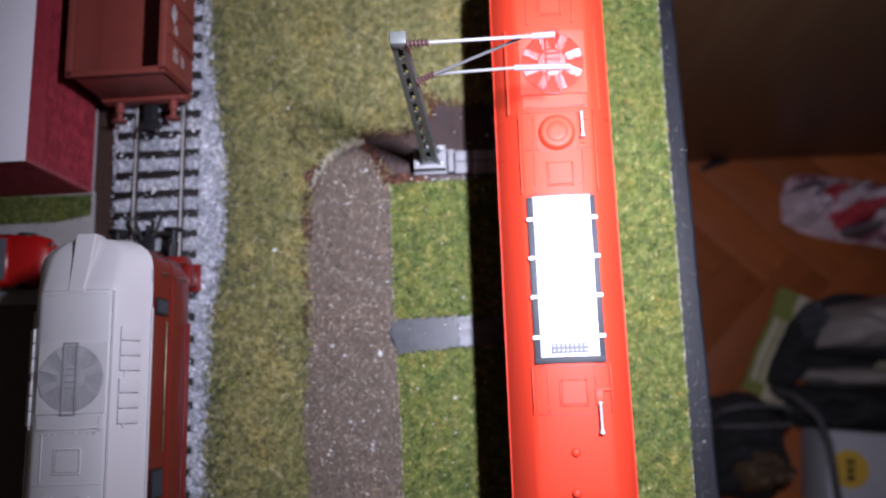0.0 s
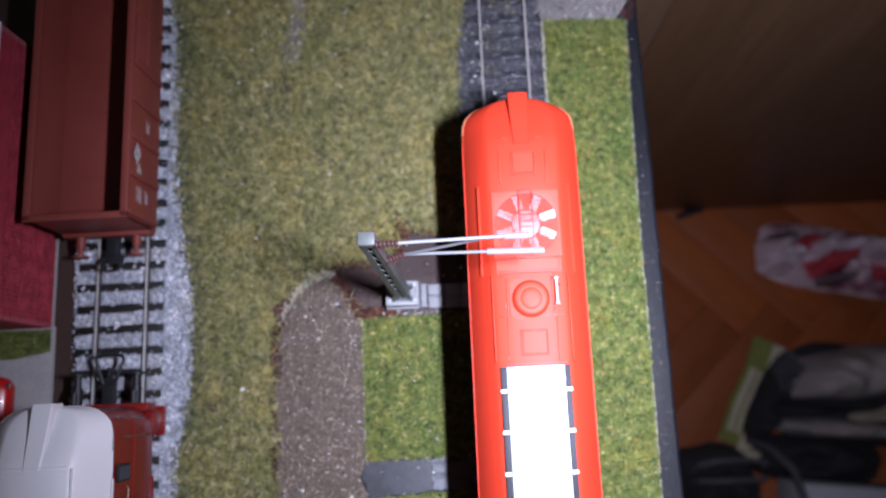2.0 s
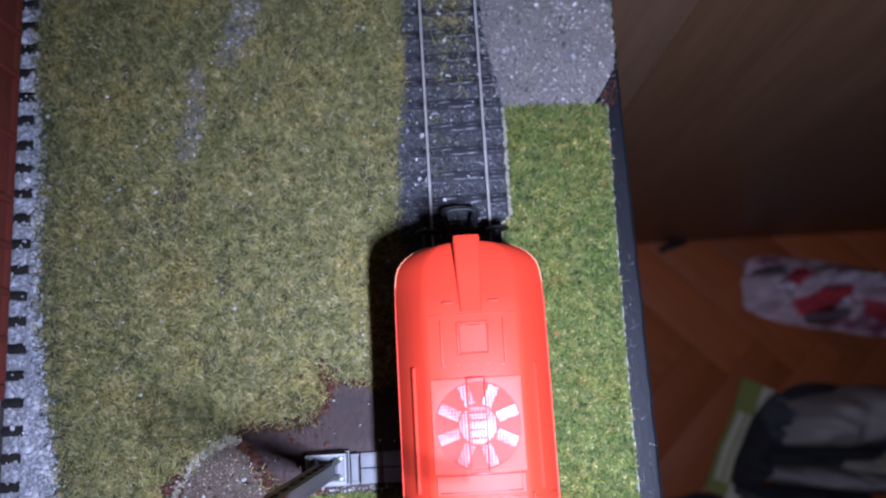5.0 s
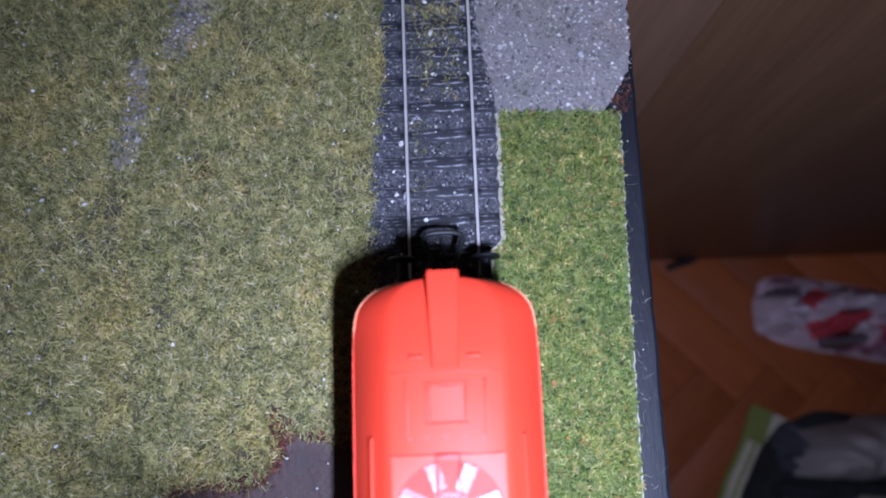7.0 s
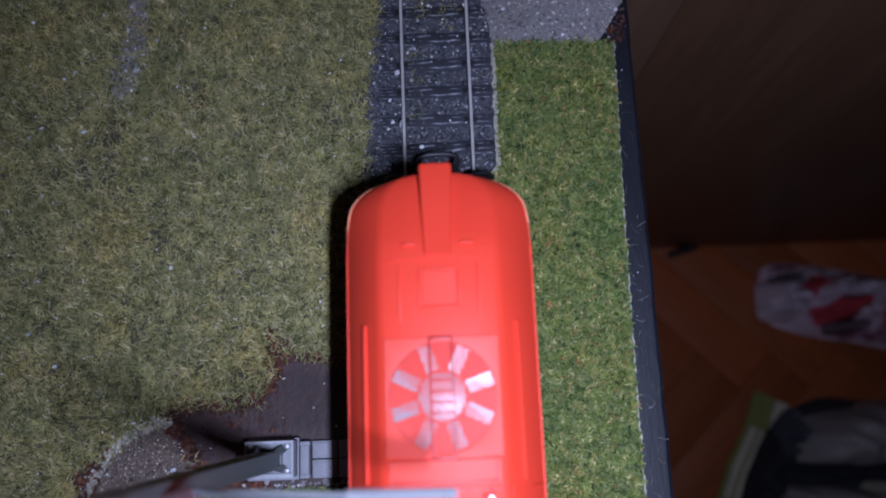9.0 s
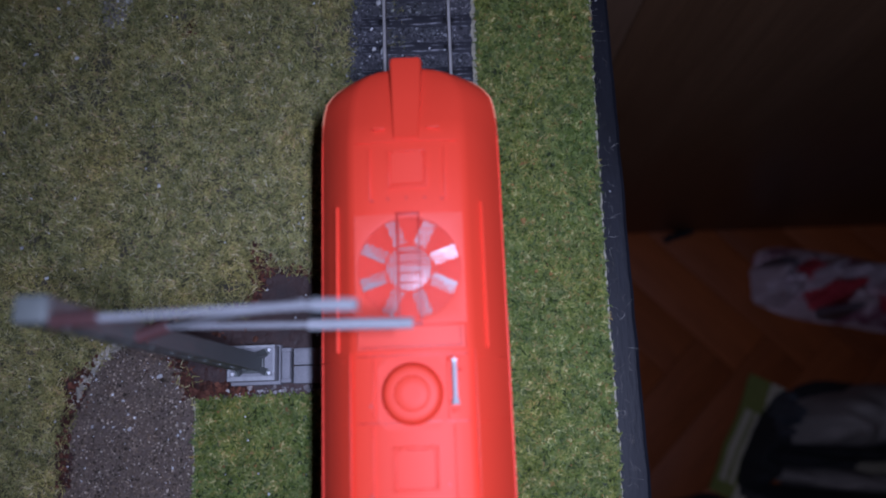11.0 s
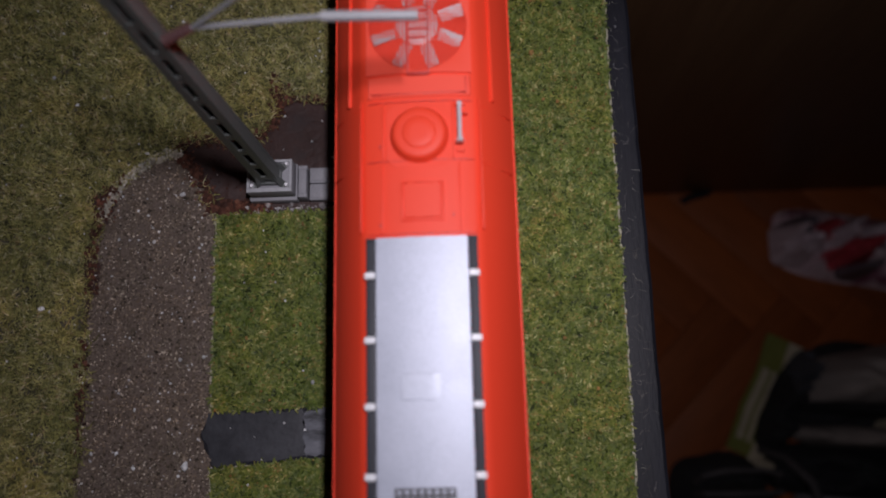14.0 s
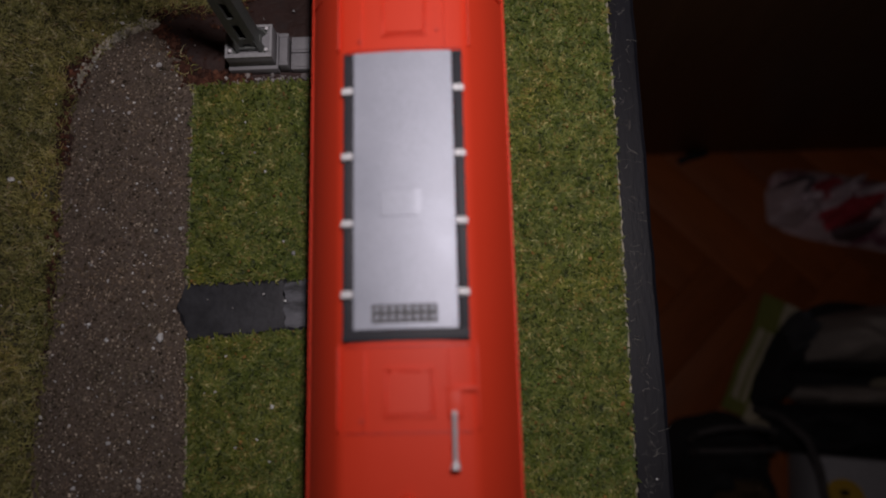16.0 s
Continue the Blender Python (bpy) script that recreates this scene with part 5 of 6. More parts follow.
def grey_loco():
    y0 = -23.9
    t, roof, body = locomotive("locomotive", (-134.9, y0, 0), GREY_ROOF, MAROON, "dark red model diesel locomotive with a pale grey roof", 0.0, GREY_BLADE)
    L = lambda y: y - y0
    # louvre lids on the shoulder
    for s in (-1, 1):
        for y in ((-51.7, -55.85, -60.0, -66.0, -70.15, -74.3)):
            bm = boxes((-3.0, 3.0, -1.95, 1.95, -0.4, 0.35), bevel=0.12)
            bmesh.ops.transform(bm, matrix=Matrix.Translation((s * 13.95, L(y), 49.85)) @ Matrix.Rotation(s * radians(54), 4, "Y"), verts=bm.verts)
            part("shoulder_lid", bm, GREY_ROOF, roof)
        part("gutter_rail", boxes((s * 17.2 - 0.2, s * 17.2 + 0.2, L(-110), L(-44), 43.3, 44.3), bevel=0.1), GREY_ROOF, roof)
    hatch(roof, GREY_ROOF, 0.2, L(-85.6), 6.2, 5.6, ears=False)
    for y in (-39.6, -78.0, -91.6):
        seam(roof, GREY_ROOF, -10.8, 10.8, L(y), True)
    for x, a, b in ((-7.2, -79, -91), (10.4, -40, -150)):
        zz = 54.8 - 0.8 * (x / 9.6) ** 2
        part("roof_rib", boxes((x - 0.16, x + 0.16, L(b), L(a), zz - 0.6, zz + 0.25), bevel=0.06), GREY_ROOF, roof)
    for x in (-4.6, 4.6):
        bm = bmesh.new()
        lathe(bm, [(3.2, 54.0), (3.2, 55.2), (2.8, 55.7), (0, 55.9)], 28, (x, L(-97.5), 0))
        part("roof_dome", bm, GREY_ROOF, roof)
    # side details: handrails, windows, sill band
    for s in (-1, 1):
        for y in (-27.6, -33.0):
            bm = bmesh.new()
            x = s * (14.9 if y > -30 else 17.3)
            sweep(bm, [(x, L(y), 20), (x + s * 0.7, L(y), 20.4), (x + s * 0.7, L(y), 37.6), (x, L(y), 38)], 0.28, 8)
            part("handrail", bm, CHROME, body, "chrome handrail")
        for a, b in ((-40.5, -45.5), (-89.5, -98), (-103, -112)):
            win = part("side_window", boxes((s * 17.0 - 0.35, s * 17.0 + 0.35, L(b), L(a), 32.5, 40.5), bevel=0.15), DARK, body, "dark framed side window")
            part("pane", boxes((s * 17.1 - 0.4, s * 17.1 + 0.4, L(b) + 0.7, L(a) - 0.7, 33.2, 39.8)), CARGLASS, win)
        bm = bmesh.new()
        x = s * 17.4
        sweep(bm, [(x - s * 0.6, L(-47), 33.4), (x, L(-47.6), 33.6), (x, L(-84.4), 33.6), (x - s * 0.6, L(-85), 33.4)], 0.24, 8)
        part("side_handrail", bm, WIRE, body, "bronze handrail along the side")
        part("sill_band", boxes((s * 17.0 - 0.4, s * 17.0 + 0.4, L(-150), L(-46), 14, 16), bevel=0.15), MAROON, body)
        part("cab_step", boxes((s * 14 - 2.5, s * 14 + 2.5, L(-34), L(-24.5), 2.5, 4.0), (s * 14 - 1.5, s * 14 + 1.5, L(-33), L(-26), 4, 11), bevel=0.3), MAROON, t)


grey_loco()


# ---- open goods wagon ----
def goods_wagon():
    y0, y1 = 33.6, 178.0
    t = thing("goods_wagon", (-136.2, y0, 0), "oxide red open goods wagon standing empty", "wagon", lean=-2.2)
    W, l = 16.0, y1 - y0
    part("wagon_floor", boxes((-W + 0.3, W - 0.3, 0.4, l - 0.4, 12.2, 15.6), bevel=0.2), OXIDE, t)
    part("rib_floor", boxes(*[(-W + 1.4, W - 1.4, 6 + 12 * k, 6.25 + 12 * k, 15.5, 15.72) for k in range(11)]), OXIDE, t)
    for s in (-1, 1):
        wall = part("side_wall", boxes((*sorted((s * W, s * (W - 1.1))), 0, l, 13, 32.6), bevel=0.15), OXIDE, t)
        part("top_rail", boxes((*sorted((s * (W + 0.7), s * (W - 1.7))), -0.4, l + 0.4, 32.2, 33.8), bevel=0.3), OXIDE, wall)
        for y in (2, 14.5, 27, 39.5, 52, 70, 88, 100.5, 113, 125.5, l - 2):
            part("stake", boxes((*sorted((s * (W + 1.1), s * (W - 0.1))), y - 0.8, y + 0.8, 11.5, 32.3), bevel=0.2), OXIDE, wall)
        door = part("side_door", boxes((*sorted((s * (W + 0.6), s * W)), 53.5, 86, 15, 30.5), bevel=0.2), OXIDE, wall)
        part("door_bar", boxes((*sorted((s * (W + 1.0), s * (W + 0.5))), 54.5, 85, 22, 23.2), bevel=0.2), OXIDE, door)
        part("sole_bar", boxes((*sorted((s * (W - 0.2), s * (W - 2.2))), -0.2, l, 9.5, 13), bevel=0.2), OXIDE, t)
    for y in (0, l):
        e = part("end_wall", boxes((-W, W, min(y, y + (1.1 if y == 0 else -1.1)), max(y, y + (1.1 if y == 0 else -1.1)), 13, 32.6), bevel=0.15), OXIDE, t)
        part("top_rail", boxes((-W - 0.7, W + 0.7, y - 0.7 if y else -0.5, y + 0.5 if y else 1.7, 32.2, 33.8), bevel=0.3), OXIDE, e)
        part("buffer_beam", boxes((-W + 1, W - 1, y - 1.2 if y == 0 else y - 0.4, y + 0.4 if y == 0 else y + 1.2, 8.5, 13.2), bevel=0.25), OXIDE, t)
    for s in (-1, 1):
        bm = bmesh.new()
        lathe(bm, [(1.5, 0), (1.5, -3.5), (1.0, -3.6), (1.0, -6.2), (2.6, -6.4), (2.6, -7.0), (0, -7.3)], 20, (s * 9.6, -1, 10.6), "Y")
        part("buffer", bm, OXIDE, t)
    part("coupler", boxes((-2.2, 2.2, -7, 2, 5.6, 8.4), (-3.2, 3.2, -9.5, -6.4, 5.4, 8.0), bevel=0.4), DARK, t, "black plastic coupler")
    bm = bmesh.new()
    sweep(bm, [(-3, -8, 8), (-3.6, -11, 8.2), (-2.4, -12.4, 8.3), (2.4, -12.4, 8.3), (3.6, -11, 8.2), (3, -8, 8)], 0.45, 8)
    part("coupling_loop", bm, DARK, t, "black wire coupling loop")
    for y in (22, l - 22):
        for dy in (-10, 10):
            for s in (-1, 1):
                bm = bmesh.new()
                lathe(bm, [(4.8, -1.2), (4.8, 0.4), (5.6, 0.5), (5.6, 1.0), (1.5, 1.1), (1.5, -1.2)], 24, (s * 8.3, y + dy, 7.2), "X")
                part("wheel", bm, DARK, t)
        part("bogie_frame", boxes((-11.5, -10, y - 16, y + 16, 4, 9), (10, 11.5, y - 16, y + 16, 4, 9), bevel=0.4), DARK, t)
    # white markings on the side, illegible
    s = W
    bm = bmesh.new()
    ring = [Vector((0, 2.3 * math.cos(a), 1.5 * math.sin(a))) for a in [2 * math.pi * k / 24 for k in range(24)]]
    sweep(bm, ring, 0.22, 6, closed=True)
    box(bm, -0.15, 0.15, -1.6, 1.6, -0.15, 0.15)
    box(bm, -0.15, 0.15, -3.4, -1.8, -0.25, 0.25)
    box(bm, -0.15, 0.15, 1.8, 3.4, -0.25, 0.25)
    bmesh.ops.transform(bm, matrix=Matrix.Translation((s + 1.12, 21.5, 29.0)), verts=bm.verts)
    part("emblem", bm, PRINT, t, "white oval emblem")
    for y, z, l_, h in ((15.6, 25.9, 1.6, 0.4), (17.8, 25.9, 1.2, 0.4), (15.6, 25.2, 3.4, 0.3), (15.6, 24.5, 4.4, 0.3), (15.6, 23.6, 2.6, 0.4), (6.5, 26.0, 5.2, 0.22), (6.5, 24.9, 5.2, 0.22), (6.5, 23.8, 5.2, 0.22), (6.5, 22.7, 5.2, 0.22),
                        (7.2, 19.6, 4.5, 0.25), (7.2, 18.8, 3.0, 0.25), (7.2, 18.0, 3.8, 0.25), (31.5, 20.2, 4.6, 0.3), (31.5, 19.3, 3.0, 0.3), (31.5, 18.4, 4.0, 0.3), (90.5, 26.5, 5.0, 0.35), (91, 25.4, 3.0, 0.35)):
        part("marking", boxes((s + 0.02, s + 0.09, y, y + l_, z, z + h)), PRINT, t, "white illegible marking")
    for y in (6.5, 8.2, 9.9, 11.5):
        part("marking", boxes((s + 0.02, s + 0.09, y, y + 0.2, 22.7, 26.2)), PRINT, t, "white ruled table line")


goods_wagon()


# ---- brick building, pavement and car ----
def brick_house():
    t = thing("brick_building", (-160.0, 3.6, -1.0), "red brick model building with a flat pale roof", "building", lean=-2.0)
    L_, D, H = 93.5, 95.0, 40.4

    def wall(name, a, b, thick):
        """A brick wall from a to b on the plan, its outer face on that line."""
        bm = bmesh.new()
        a, b = Vector((*a, 0)), Vector((*b, 0))
        d = (b - a)
        nrm = Vector((d.y, -d.x, 0)).normalized() * -thick
        vs = [bm.verts.new(p) for p in (a, b, b + nrm, a + nrm)] + [bm.verts.new(p + Vector((0, 0, H))) for p in (a, b, b + nrm, a + nrm)]
        uvl = bm.loops.layers.uv.new("UVMap")
        for f in ((0, 1, 5, 4), (2, 3, 7, 6), (1, 2, 6, 5), (3, 0, 4, 7), (4, 5, 6, 7), (3, 2, 1, 0)):
            face = bm.faces.new([vs[k] for k in f])
            for lp in face.loops:
                co = lp.vert.co
                lp[uvl].uv = ((co.x + co.y) * 0.001, co.z * 0.001)
        return part(name, bm, BRICK, t)
    east = wall("east_wall", (0, 0), (0, L_), 2)
    south = wall("south_wall", (-D, 0), (-2, 0), 2)
    courses = int((H - 0.2) / 0.95)
    me = mesh_of(boxes((-0.3, 0.12, 0, 2.72, 0, 0.80)), "brick", BRICK_ONE)
    low = []
    for k in range(courses):
        z = H - 0.95 * (k + 1)
        y = 0.1 + (1.45 if k % 2 else 0.0)
        while y + 2.72 < L_:
            if k < 9:
                ob = new("brick", me)
                ob.parent = east
                ob.location = (0, y / 1000, z / 1000)
            else:
                low.append((-0.3, 0.12, y, y + 2.72, z, z + 0.80))
            y += 2.9
    tagged(block_rows("brick_courses", low, BRICK_MANY, east), kind="stuff")
    low = []
    for k in range(courses):
        z = H - 0.95 * (k + 1)
        x = -2.9 - (1.45 if k % 2 else 0.0)
        while x > -60:
            low.append((x, x + 2.72, -0.12, 0.3, z, z + 0.80))
            x -= 2.9
    tagged(block_rows("brick_courses", low, BRICK_MANY, south), kind="stuff")
    wall("north_wall", (-2, L_), (-D, L_), 2)
    wall("west_wall", (-D, L_ - 2), (-D, 2), 2)
    part("roof", boxes((-D - 0.3, 0.35, -0.35, L_ + 0.3, H, H + 0.9), bevel=0.15), ROOFWHITE, t, "pale lilac-white flat roof")
    part("plinth_strip", boxes((-D, 0.5, -0.55, -0.1, 0, 1.2), (0.1, 0.5, -0.1, L_, 0, 1.2), bevel=0.1), PAVE, t, "pale plinth strip")


brick_house()


def forecourt():
    grass = tagged(part("lawn", slab(ragged([(-260, -6.8), (-260, 3.4), (-159.6, 3.4), (-160.2, -4.6), (-172, -6.4)], 1.4, 0.4, 61), -1.6, -0.6), MAT_GREEN), "narrow green grass verge before the building", "lawn", kind="structure")
    x, y, g = scatter([(-215, -6.8), (-215, 3.2), (-160, 3.2), (-160.4, -4.6), (-172, -6.4)], 8, 62, (), 0.3)
    tagged(blades("fibres", x, y, g, -0.6, 1.5, 0.2, GREEN_F, grass, flat=0.7), kind="stuff")
    tagged(part("pavement", slab([(-260, -35.8), (-158.9, -35.8), (-159.2, 4.0), (-160.0, 4.0), (-160.2, -4.6), (-172, -6.8), (-260, -7.2)], -1.6, -0.2), PAVE), "pale grey paved forecourt", "pavement", kind="structure")


forecourt()


def model_car():
    t = thing("model_car", (-194.2, -21.2, -0.2), "glossy red model car parked on pale paving", "car")
    bm = bmesh.new()
    secs = ((-26, 7.0, 4.5), (-25, 8.4, 6.8), (-20, 9.0, 7.6), (-12, 9.3, 7.9), (-4, 9.4, 8.4), (6, 9.4, 8.6), (13, 9.2, 8.0), (19, 8.8, 7.0), (22.5, 7.6, 5.6), (23.8, 5.6, 4.0))
    rows = []
    for x, w, h in secs:
        rows.append([bm.verts.new((x, y, z)) for y, z in ((-w * 0.92, 1.6), (-w, 3.2), (-w, h * 0.75), (-w * 0.9, h * 0.95), (-w * 0.5, h + 0.25), (0, h + 0.35), (w * 0.5, h + 0.25), (w * 0.9, h * 0.95), (w, h * 0.75), (w, 3.2), (w * 0.92, 1.6))])
    for a, b in zip(rows, rows[1:]):
        for k in range(len(a)):
            bm.faces.new((a[k], a[(k + 1) % len(a)], b[(k + 1) % len(a)], b[k]))
    bm.faces.new(rows[0]), bm.faces.new(rows[-1][::-1])
    body = part("body", bm, CAR_RED, t, sharp=50)
    bm = bmesh.new()
    secs = ((-21, 8.0, 8.0), (-15, 7.0, 13.4), (-10, 6.8, 14.6), (-2, 6.8, 14.7), (3, 7.0, 13.6), (10.5, 8.3, 8.4))
    rows = [[bm.verts.new((x, y, z)) for y, z in ((-w - 0.9, 7.4), (-w, h - 0.8), (-w * 0.85, h), (0, h + 0.3), (w * 0.85, h), (w, h - 0.8), (w + 0.9, 7.4))] for x, w, h in secs]
    for a, b in zip(rows, rows[1:]):
        for k in range(6):
            bm.faces.new((a[k], a[k + 1], b[k + 1], b[k]))
    bm.faces.new(rows[0]), bm.faces.new(rows[-1][::-1])
    part("cabin", bm, CAR_RED, t, sharp=40)
    bm = bmesh.new()
    vs = [bm.verts.new(p) for p in ((3.4, -6.0, 13.75), (3.4, 6.0, 13.75), (9.9, 7.3, 9.1), (9.9, -7.3, 9.1), (3.1, -6.0, 13.3), (3.1, 6.0, 13.3), (9.6, 7.3, 8.6), (9.6, -7.3, 8.6))]
    for f in ((0, 1, 2, 3), (7, 6, 5, 4), (0, 4, 5, 1), (1, 5, 6, 2), (2, 6, 7, 3), (3, 7, 4, 0)):
        bm.faces.new([vs[k] for k in f])
    bmesh.ops.translate(bm, verts=bm.verts, vec=(0.15, 0, 0.25))
    part("windscreen", bm, CARGLASS, t, "dark tinted windscreen")
    for x in (-16, 14):
        for s in (-1, 1):
            bm = bmesh.new()
            lathe(bm, [(3.4, -1), (3.6, -0.6), (3.6, 0.6), (3.4, 1), (0, 1.1)], 20, (x, s * 8.6, 3.6), "Y")
            part("wheel", bm, DARK, t)
    for s in (-1, 1):
        bm = bmesh.new()
        tube(bm, (22.0, s * 5.2, 4.6), (23.6, s * 5.2, 4.4), 1.1, 0.9, seg=12)
        part("headlight", bm, CHROME, body, "small clear headlight")


model_car()


# ---- below the table's edge: parquet, cabinet, bags ----
def parquet():
    w, l = 46.0, 230.0
    me = mesh_of(boxes((0.25, l - 0.25, 0.25, w - 0.25, -8, 0), bevel=0.4), "parquet_block", PLANK)
    turn = Matrix.Rotation(radians(-45), 4, "Z")
    lay = Matrix.Translation((297.0, 42.5, 0)) @ turn @ Matrix.Translation((-l, -w / 2, 0))
    for i in range(-12, 13):
        for j in range(-5, 6):
            for along in (True, False):
                p = Vector((i * w + j * l, i * w - j * l, 0)) + (Vector((0, 0, 0)) if along else Vector((l, w - l, 0)))
                m = lay @ Matrix.Translation(p)
                if not along:
                    m = m @ Matrix.Translation((w, 0, 0)) @ Matrix.Rotation(radians(90), 4, "Z")
                c = m @ Vector((l / 2, w / 2, 0))
                if -60 < c.x < 780 and -420 < c.y < 420:
                    ob = new("parquet_block", me)
                    ob.parent = floor_ob
                    ob.matrix_local = Matrix.Translation((m.translation.x / 1000, m.translation.y / 1000, FLOOR_Z / 1000)) @ m.to_3x3().to_4x4()


parquet()


def cabinet():
    t = thing("cabinet", (95, 160, FLOOR_Z), "brown wood-veneer cabinet with upright grain on the parquet", "cabinet")
    part("side_panel", boxes((0, 620, 0.5, 380, 0, 700), bevel=1.5), VENEER, t)
    part("front_stile", boxes((-95, -1, -1.5, 380, 0, 700), bevel=1.5), VENEER2, t, "lighter wood front stile")
    part("top_board", boxes((-100, 630, -6, 390, 700, 718), bevel=2), VENEER, t)


cabinet()


def heap(name, cx, cy, a, b, h, material, label, cat, seed, turn=0.0, folds=0.25, freq=0.02, parent=None, z=0.0, square=2.5):
    """A crumpled soft thing: a domed sheet with folds and an uneven rim."""
    bm = bmesh.new()
    nr, na = 14, 56
    rows = []
    for i in range(nr + 1):
        u = i / nr
        ring = []
        for k in range(na):
            an = 2 * math.pi * k / na
            c, s = math.cos(an), math.sin(an)
            q = (abs(c) ** square + abs(s) ** square) ** (-1 / square)
            wob = 1 + 0.12 * noise.noise((c * 1.7 + seed, s * 1.7, seed * 0.37))
            x, y = c * q * a * u * wob, s * q * b * u * wob
            zz = h * max(0.0, 1 - u ** 2.6) * (1 + folds * 2 * noise.noise((x * freq + seed, y * freq * 1.6, 0.3)) + folds * noise.noise((x * freq * 2.7, y * freq * 3.1 + seed, 1.3)))
            ring.append((x, y, max(zz, 0.0) + z))
        rows.append([bm.verts.new(p) for p in (ring if i else ring[:1])])
    for i in range(nr):
        p, q = rows[i], rows[i + 1]
        for k in range(na):
            if i == 0:
                bm.faces.new((p[0], q[k], q[(k + 1) % na]))
            else:
                bm.faces.new((p[k], q[k], q[(k + 1) % na], p[(k + 1) % na]))
    bm.faces.new(rows[-1][::-1])
    bmesh.ops.rotate(bm, verts=bm.verts, matrix=Matrix.Rotation(radians(turn), 3, "Z"))
    ob = part(name, bm, material, parent, sharp=60)
    if parent is None:
        ob.location = (cx / 1000, cy / 1000, FLOOR_Z / 1000)
        tagged(ob, label, cat)
    else:
        bmat = Matrix.Translation((cx / 1000, cy / 1000, 0))
        ob.matrix_local = bmat
    return ob


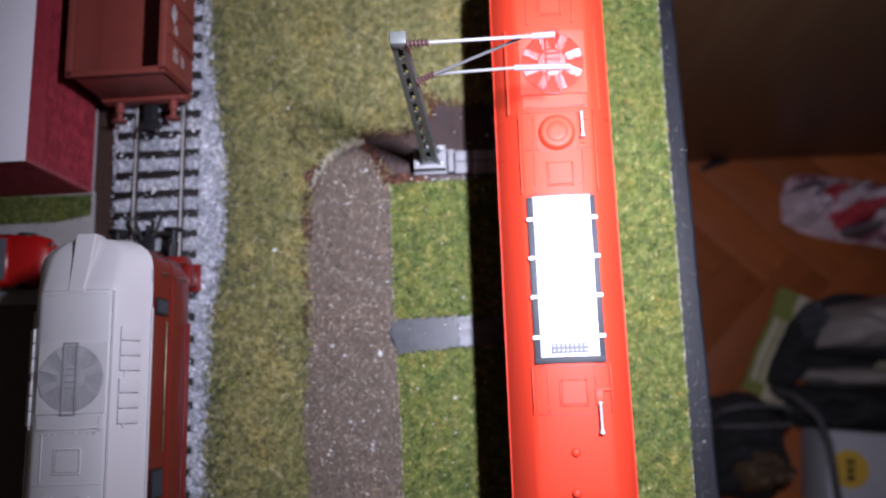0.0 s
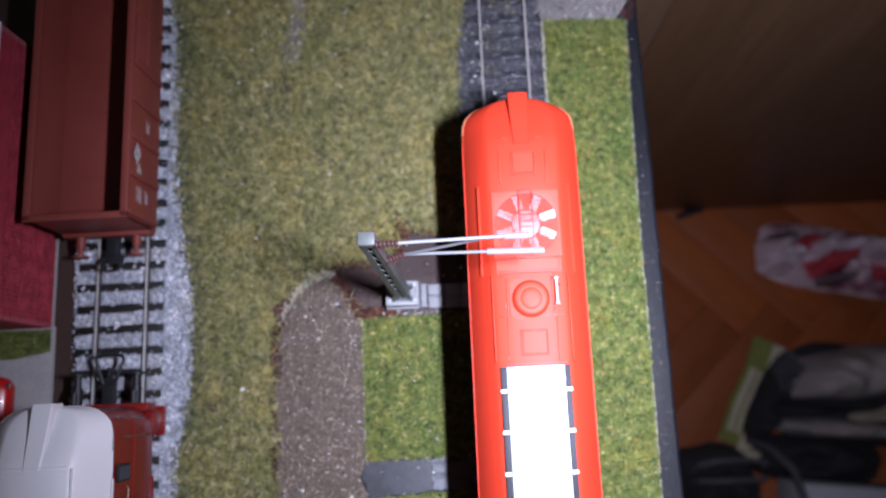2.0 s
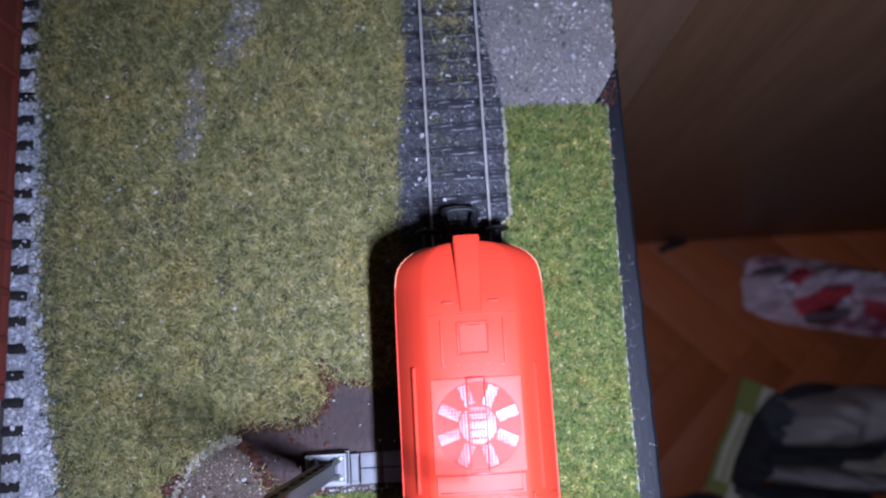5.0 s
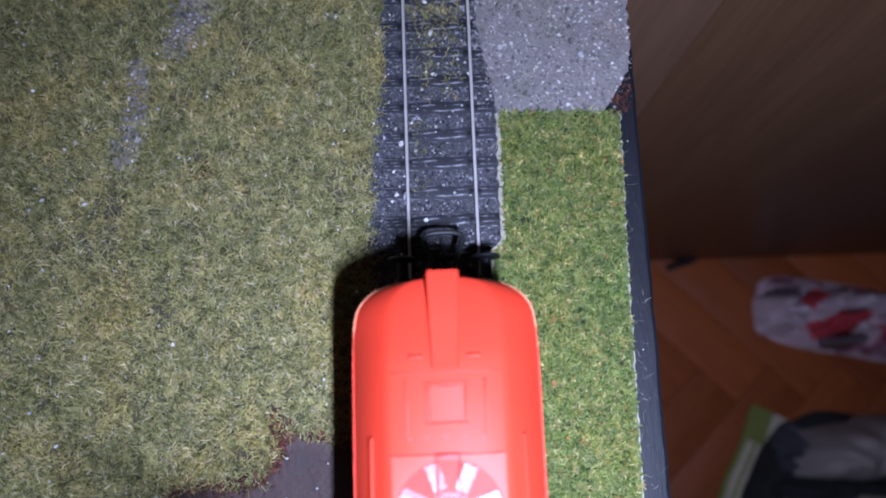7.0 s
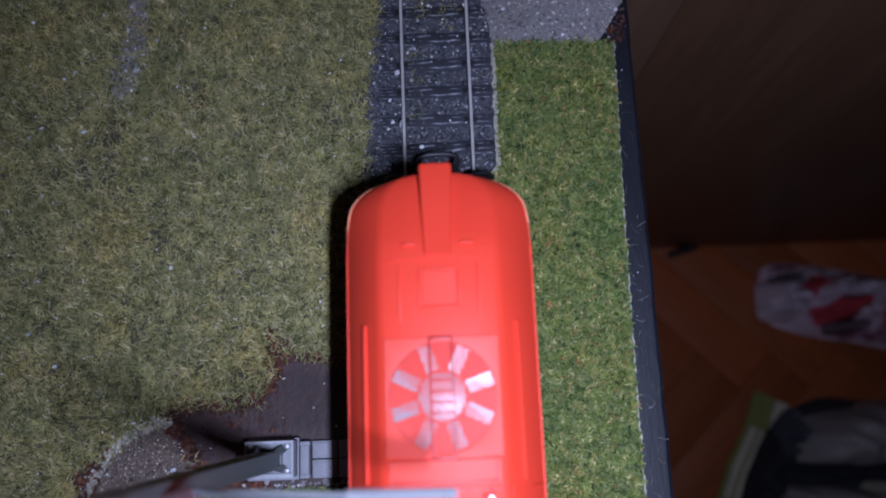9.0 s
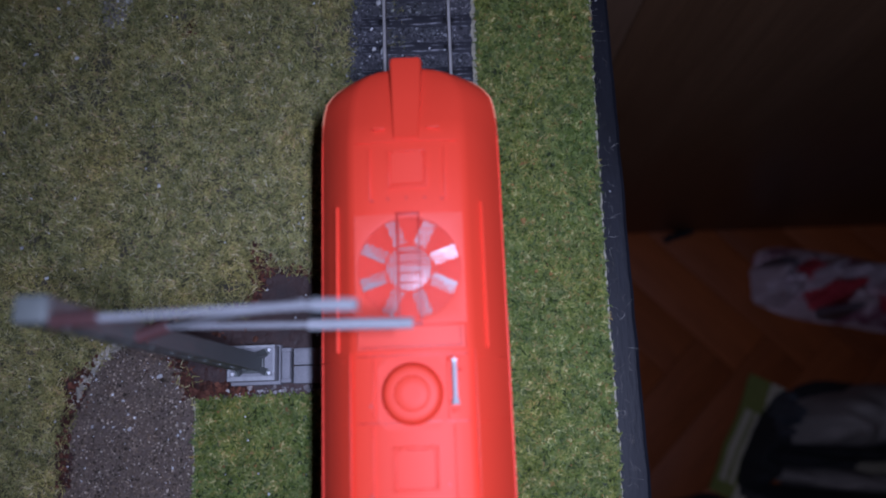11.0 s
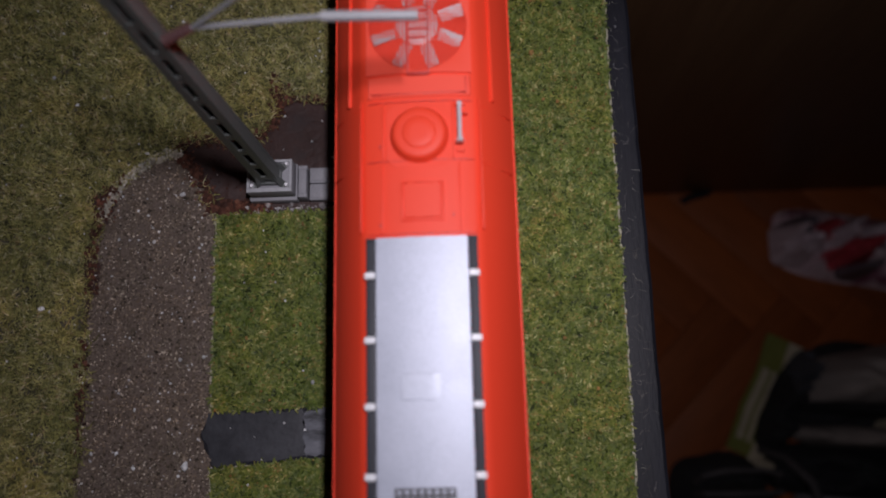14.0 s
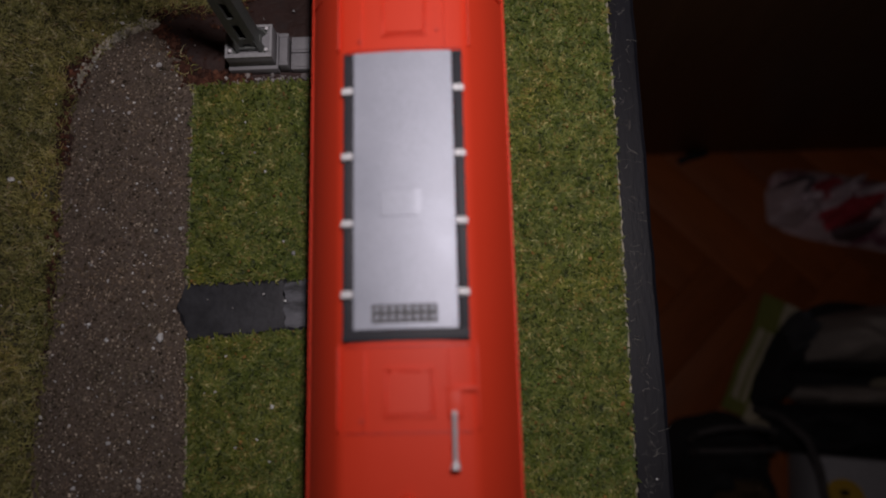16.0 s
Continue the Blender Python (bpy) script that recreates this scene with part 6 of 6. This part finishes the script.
def floor_clutter():
    bag = thing("plastic_bag", (372, 102, FLOOR_Z), "crumpled white, pink and red plastic bag on the floor", "bag", turn=-12)
    heap("bag_body", 14, 0, 82, 33, 26, PINKBAG, "", "", 3, 0, 0.5, 0.045, bag, square=4.0)
    heap("bag_fold", -44, -6, 24, 22, 34, PALEPINK, "", "", 21, 12, 0.5, 0.06, bag, 4, square=3.5)
    heap("bag_fold", -10, 6, 10, 24, 50, PALEPINK, "", "", 22, -34, 0.4, 0.06, bag, 4)
    heap("bag_fold", 40, 14, 26, 14, 36, PALEPINK, "", "", 26, -8, 0.5, 0.06, bag, 4)
    heap("bag_print", -26, 7, 20, 12, 46, REDPRINT, "", "", 23, 24, 0.4, 0.06, bag, 2)
    heap("bag_print", 0, -6, 27, 16, 44, REDPRINT, "", "", 24, 22, 0.4, 0.06, bag, 2)
    heap("bag_print", 60, -10, 16, 12, 38, REDPRINT, "", "", 28, -20, 0.4, 0.06, bag, 2)
    heap("bag_grey_patch", -48, 8, 15, 11, 42, GREYFILM, "", "", 27, 35, 0.3, 0.06, bag, 2)
    heap("bag_grey_patch", 6, -24, 15, 8, 42, GREYFILM, "", "", 29, 6, 0.3, 0.06, bag, 2)
    heap("bag_handle", 84, 8, 26, 16, 30, PALEPINK, "", "", 25, 8, 0.5, 0.07, bag, 2)
    pack = thing("backpack", (365, -28, FLOOR_Z), "black and grey fabric backpack lying on the floor", "backpack")
    heap("shell", 22, -10, 82, 52, 40, BLACKCLOTH, "", "", 5, -4, 0.25, 0.02, pack, square=3.0)
    heap("pocket", 12, 8, 70, 29, 74, GREYCLOTH, "", "", 8, 6, 0.16, 0.022, pack, 4)
    heap("pocket_band", 14, -22, 78, 9, 68, BLACKCLOTH, "", "", 18, -6, 0.2, 0.03, pack, 4)
    heap("flap", -4, -43, 62, 11, 66, GREYCLOTH, "", "", 9, -5, 0.3, 0.03, pack, 8)
    heap("lining", 16, -27, 20, 8, 90, PALECLOTH, "", "", 10, 22, 0.4, 0.05, pack, 6)
    heap("side_patch", -54, 12, 9, 26, 46, SLATECLOTH, "", "", 11, -28, 0.5, 0.06, pack, 2)
    heap("shell_side", -68, -16, 15, 52, 36, BLACKCLOTH, "", "", 33, -27, 0.3, 0.04, pack)
    heap("shell_base", -24, -72, 66, 24, 50, BLACKCLOTH, "", "", 34, -6, 0.3, 0.03, pack, square=3.5)
    bm = bmesh.new()
    sweep(bm, [(-92, -52, 6), (-84, -58, 40), (-74, -76, 62), (-68, -100, 64), (-66, -126, 63), (-64, -150, 60), (-64, -176, 40)], 3.6, 10)
    part("strap", bm, STRAPCLOTH, pack, "dark grey webbing strap")
    towel = thing("cloth", (286, -35, FLOOR_Z), "leaf-green cloth with cream bands on the floor", "cloth", turn=-27)
    for m_, x, w, y0, y1, z in ((GREENCLOTH, -8, 21, -56, 56, 3.5), (PALECLOTH, -11, 6.5, -44, 24, 4.6), (PALECLOTH, -3, 4.0, -44, 24, 4.6), (PALECLOTH, 8.5, 13, -58, 56, 5.0)):
        bm = bmesh.new()
        rows = []
        n = 22
        for i in range(n):
            y = y0 + (y1 - y0) * i / (n - 1)
            rows.append([bm.verts.new((x + dx + 2 * noise.noise((y * 0.03, 0, 0)), y, z + 2.5 * noise.noise(((x + dx) * 0.08, y * 0.06, 2)) - (z - 0.1 if e else 0))) for dx, e in ((-w / 2 - 0.1, 1), (-w / 2, 0), (0, 0), (w / 2, 0), (w / 2 + 0.1, 1))])
        for a, b in zip(rows, rows[1:]):
            for q in range(4):
                bm.faces.new((a[q], a[q + 1], b[q + 1], b[q]))
        part("stripe", bm, m_, towel)
    heap("cloth_end", 14, -58, 14, 9, 14, PALECLOTH, "", "", 31, 30, 0.4, 0.06, towel)
    hold = thing("holdall", (236, -134, FLOOR_Z), "black soft holdall bag lying on the floor", "bag")
    heap("shell", 0, 0, 44, 52, 62, BLACKCLOTH, "", "", 14, 0, 0.3, 0.03, hold, square=4.0)
    for q in (-1, 1):
        bm = bmesh.new()
        sweep(bm, [(-34, 26 + q * 5, 44), (-31, 30 + q * 7, 60), (-14, 32 + q * 9, 67), (14, 32 + q * 9, 67), (31, 30 + q * 7, 60), (34, 26 + q * 5, 44)], 2.4, 8)
        part("handle", bm, STRAPCLOTH, hold, "dark grey webbing handle")
    heap("packet", 244, -152, 31, 24, 78, CARTON, "dark brown patterned packet on the holdall", "packet", 16, 10, 0.2, 0.05, square=4.0)
    box_t = thing("paper_packet", (335, -150, FLOOR_Z), "white paper packet with a yellow round sticker", "packet", turn=-6)
    part("packet_body", boxes((-40, 70, -70, 30, 0, 60), bevel=5), PAPERWHITE, box_t)
    bm = bmesh.new()
    lathe(bm, [(17, 60), (17, 60.6), (0, 60.7)], 32, (-20, -4, 0))
    st = part("sticker", bm, YELLOW, box_t, "round yellow sticker")
    for k in range(3):
        part("sticker_mark", boxes((-23, -16, -14 + 7 * k, -9.5 + 7 * k, 60.7, 61.0)), DARK, st, "dark illegible mark")
    bm = bmesh.new()
    sweep(bm, [(226, 152, FLOOR_Z + 3), (234, 155, FLOOR_Z + 5), (246, 158, FLOOR_Z + 4), (254, 161, FLOOR_Z + 3)], 3.4, 8)
    tagged(part("doorstop", bm, DARK), "small black rubber stop on the parquet", "door stop")


floor_clutter()
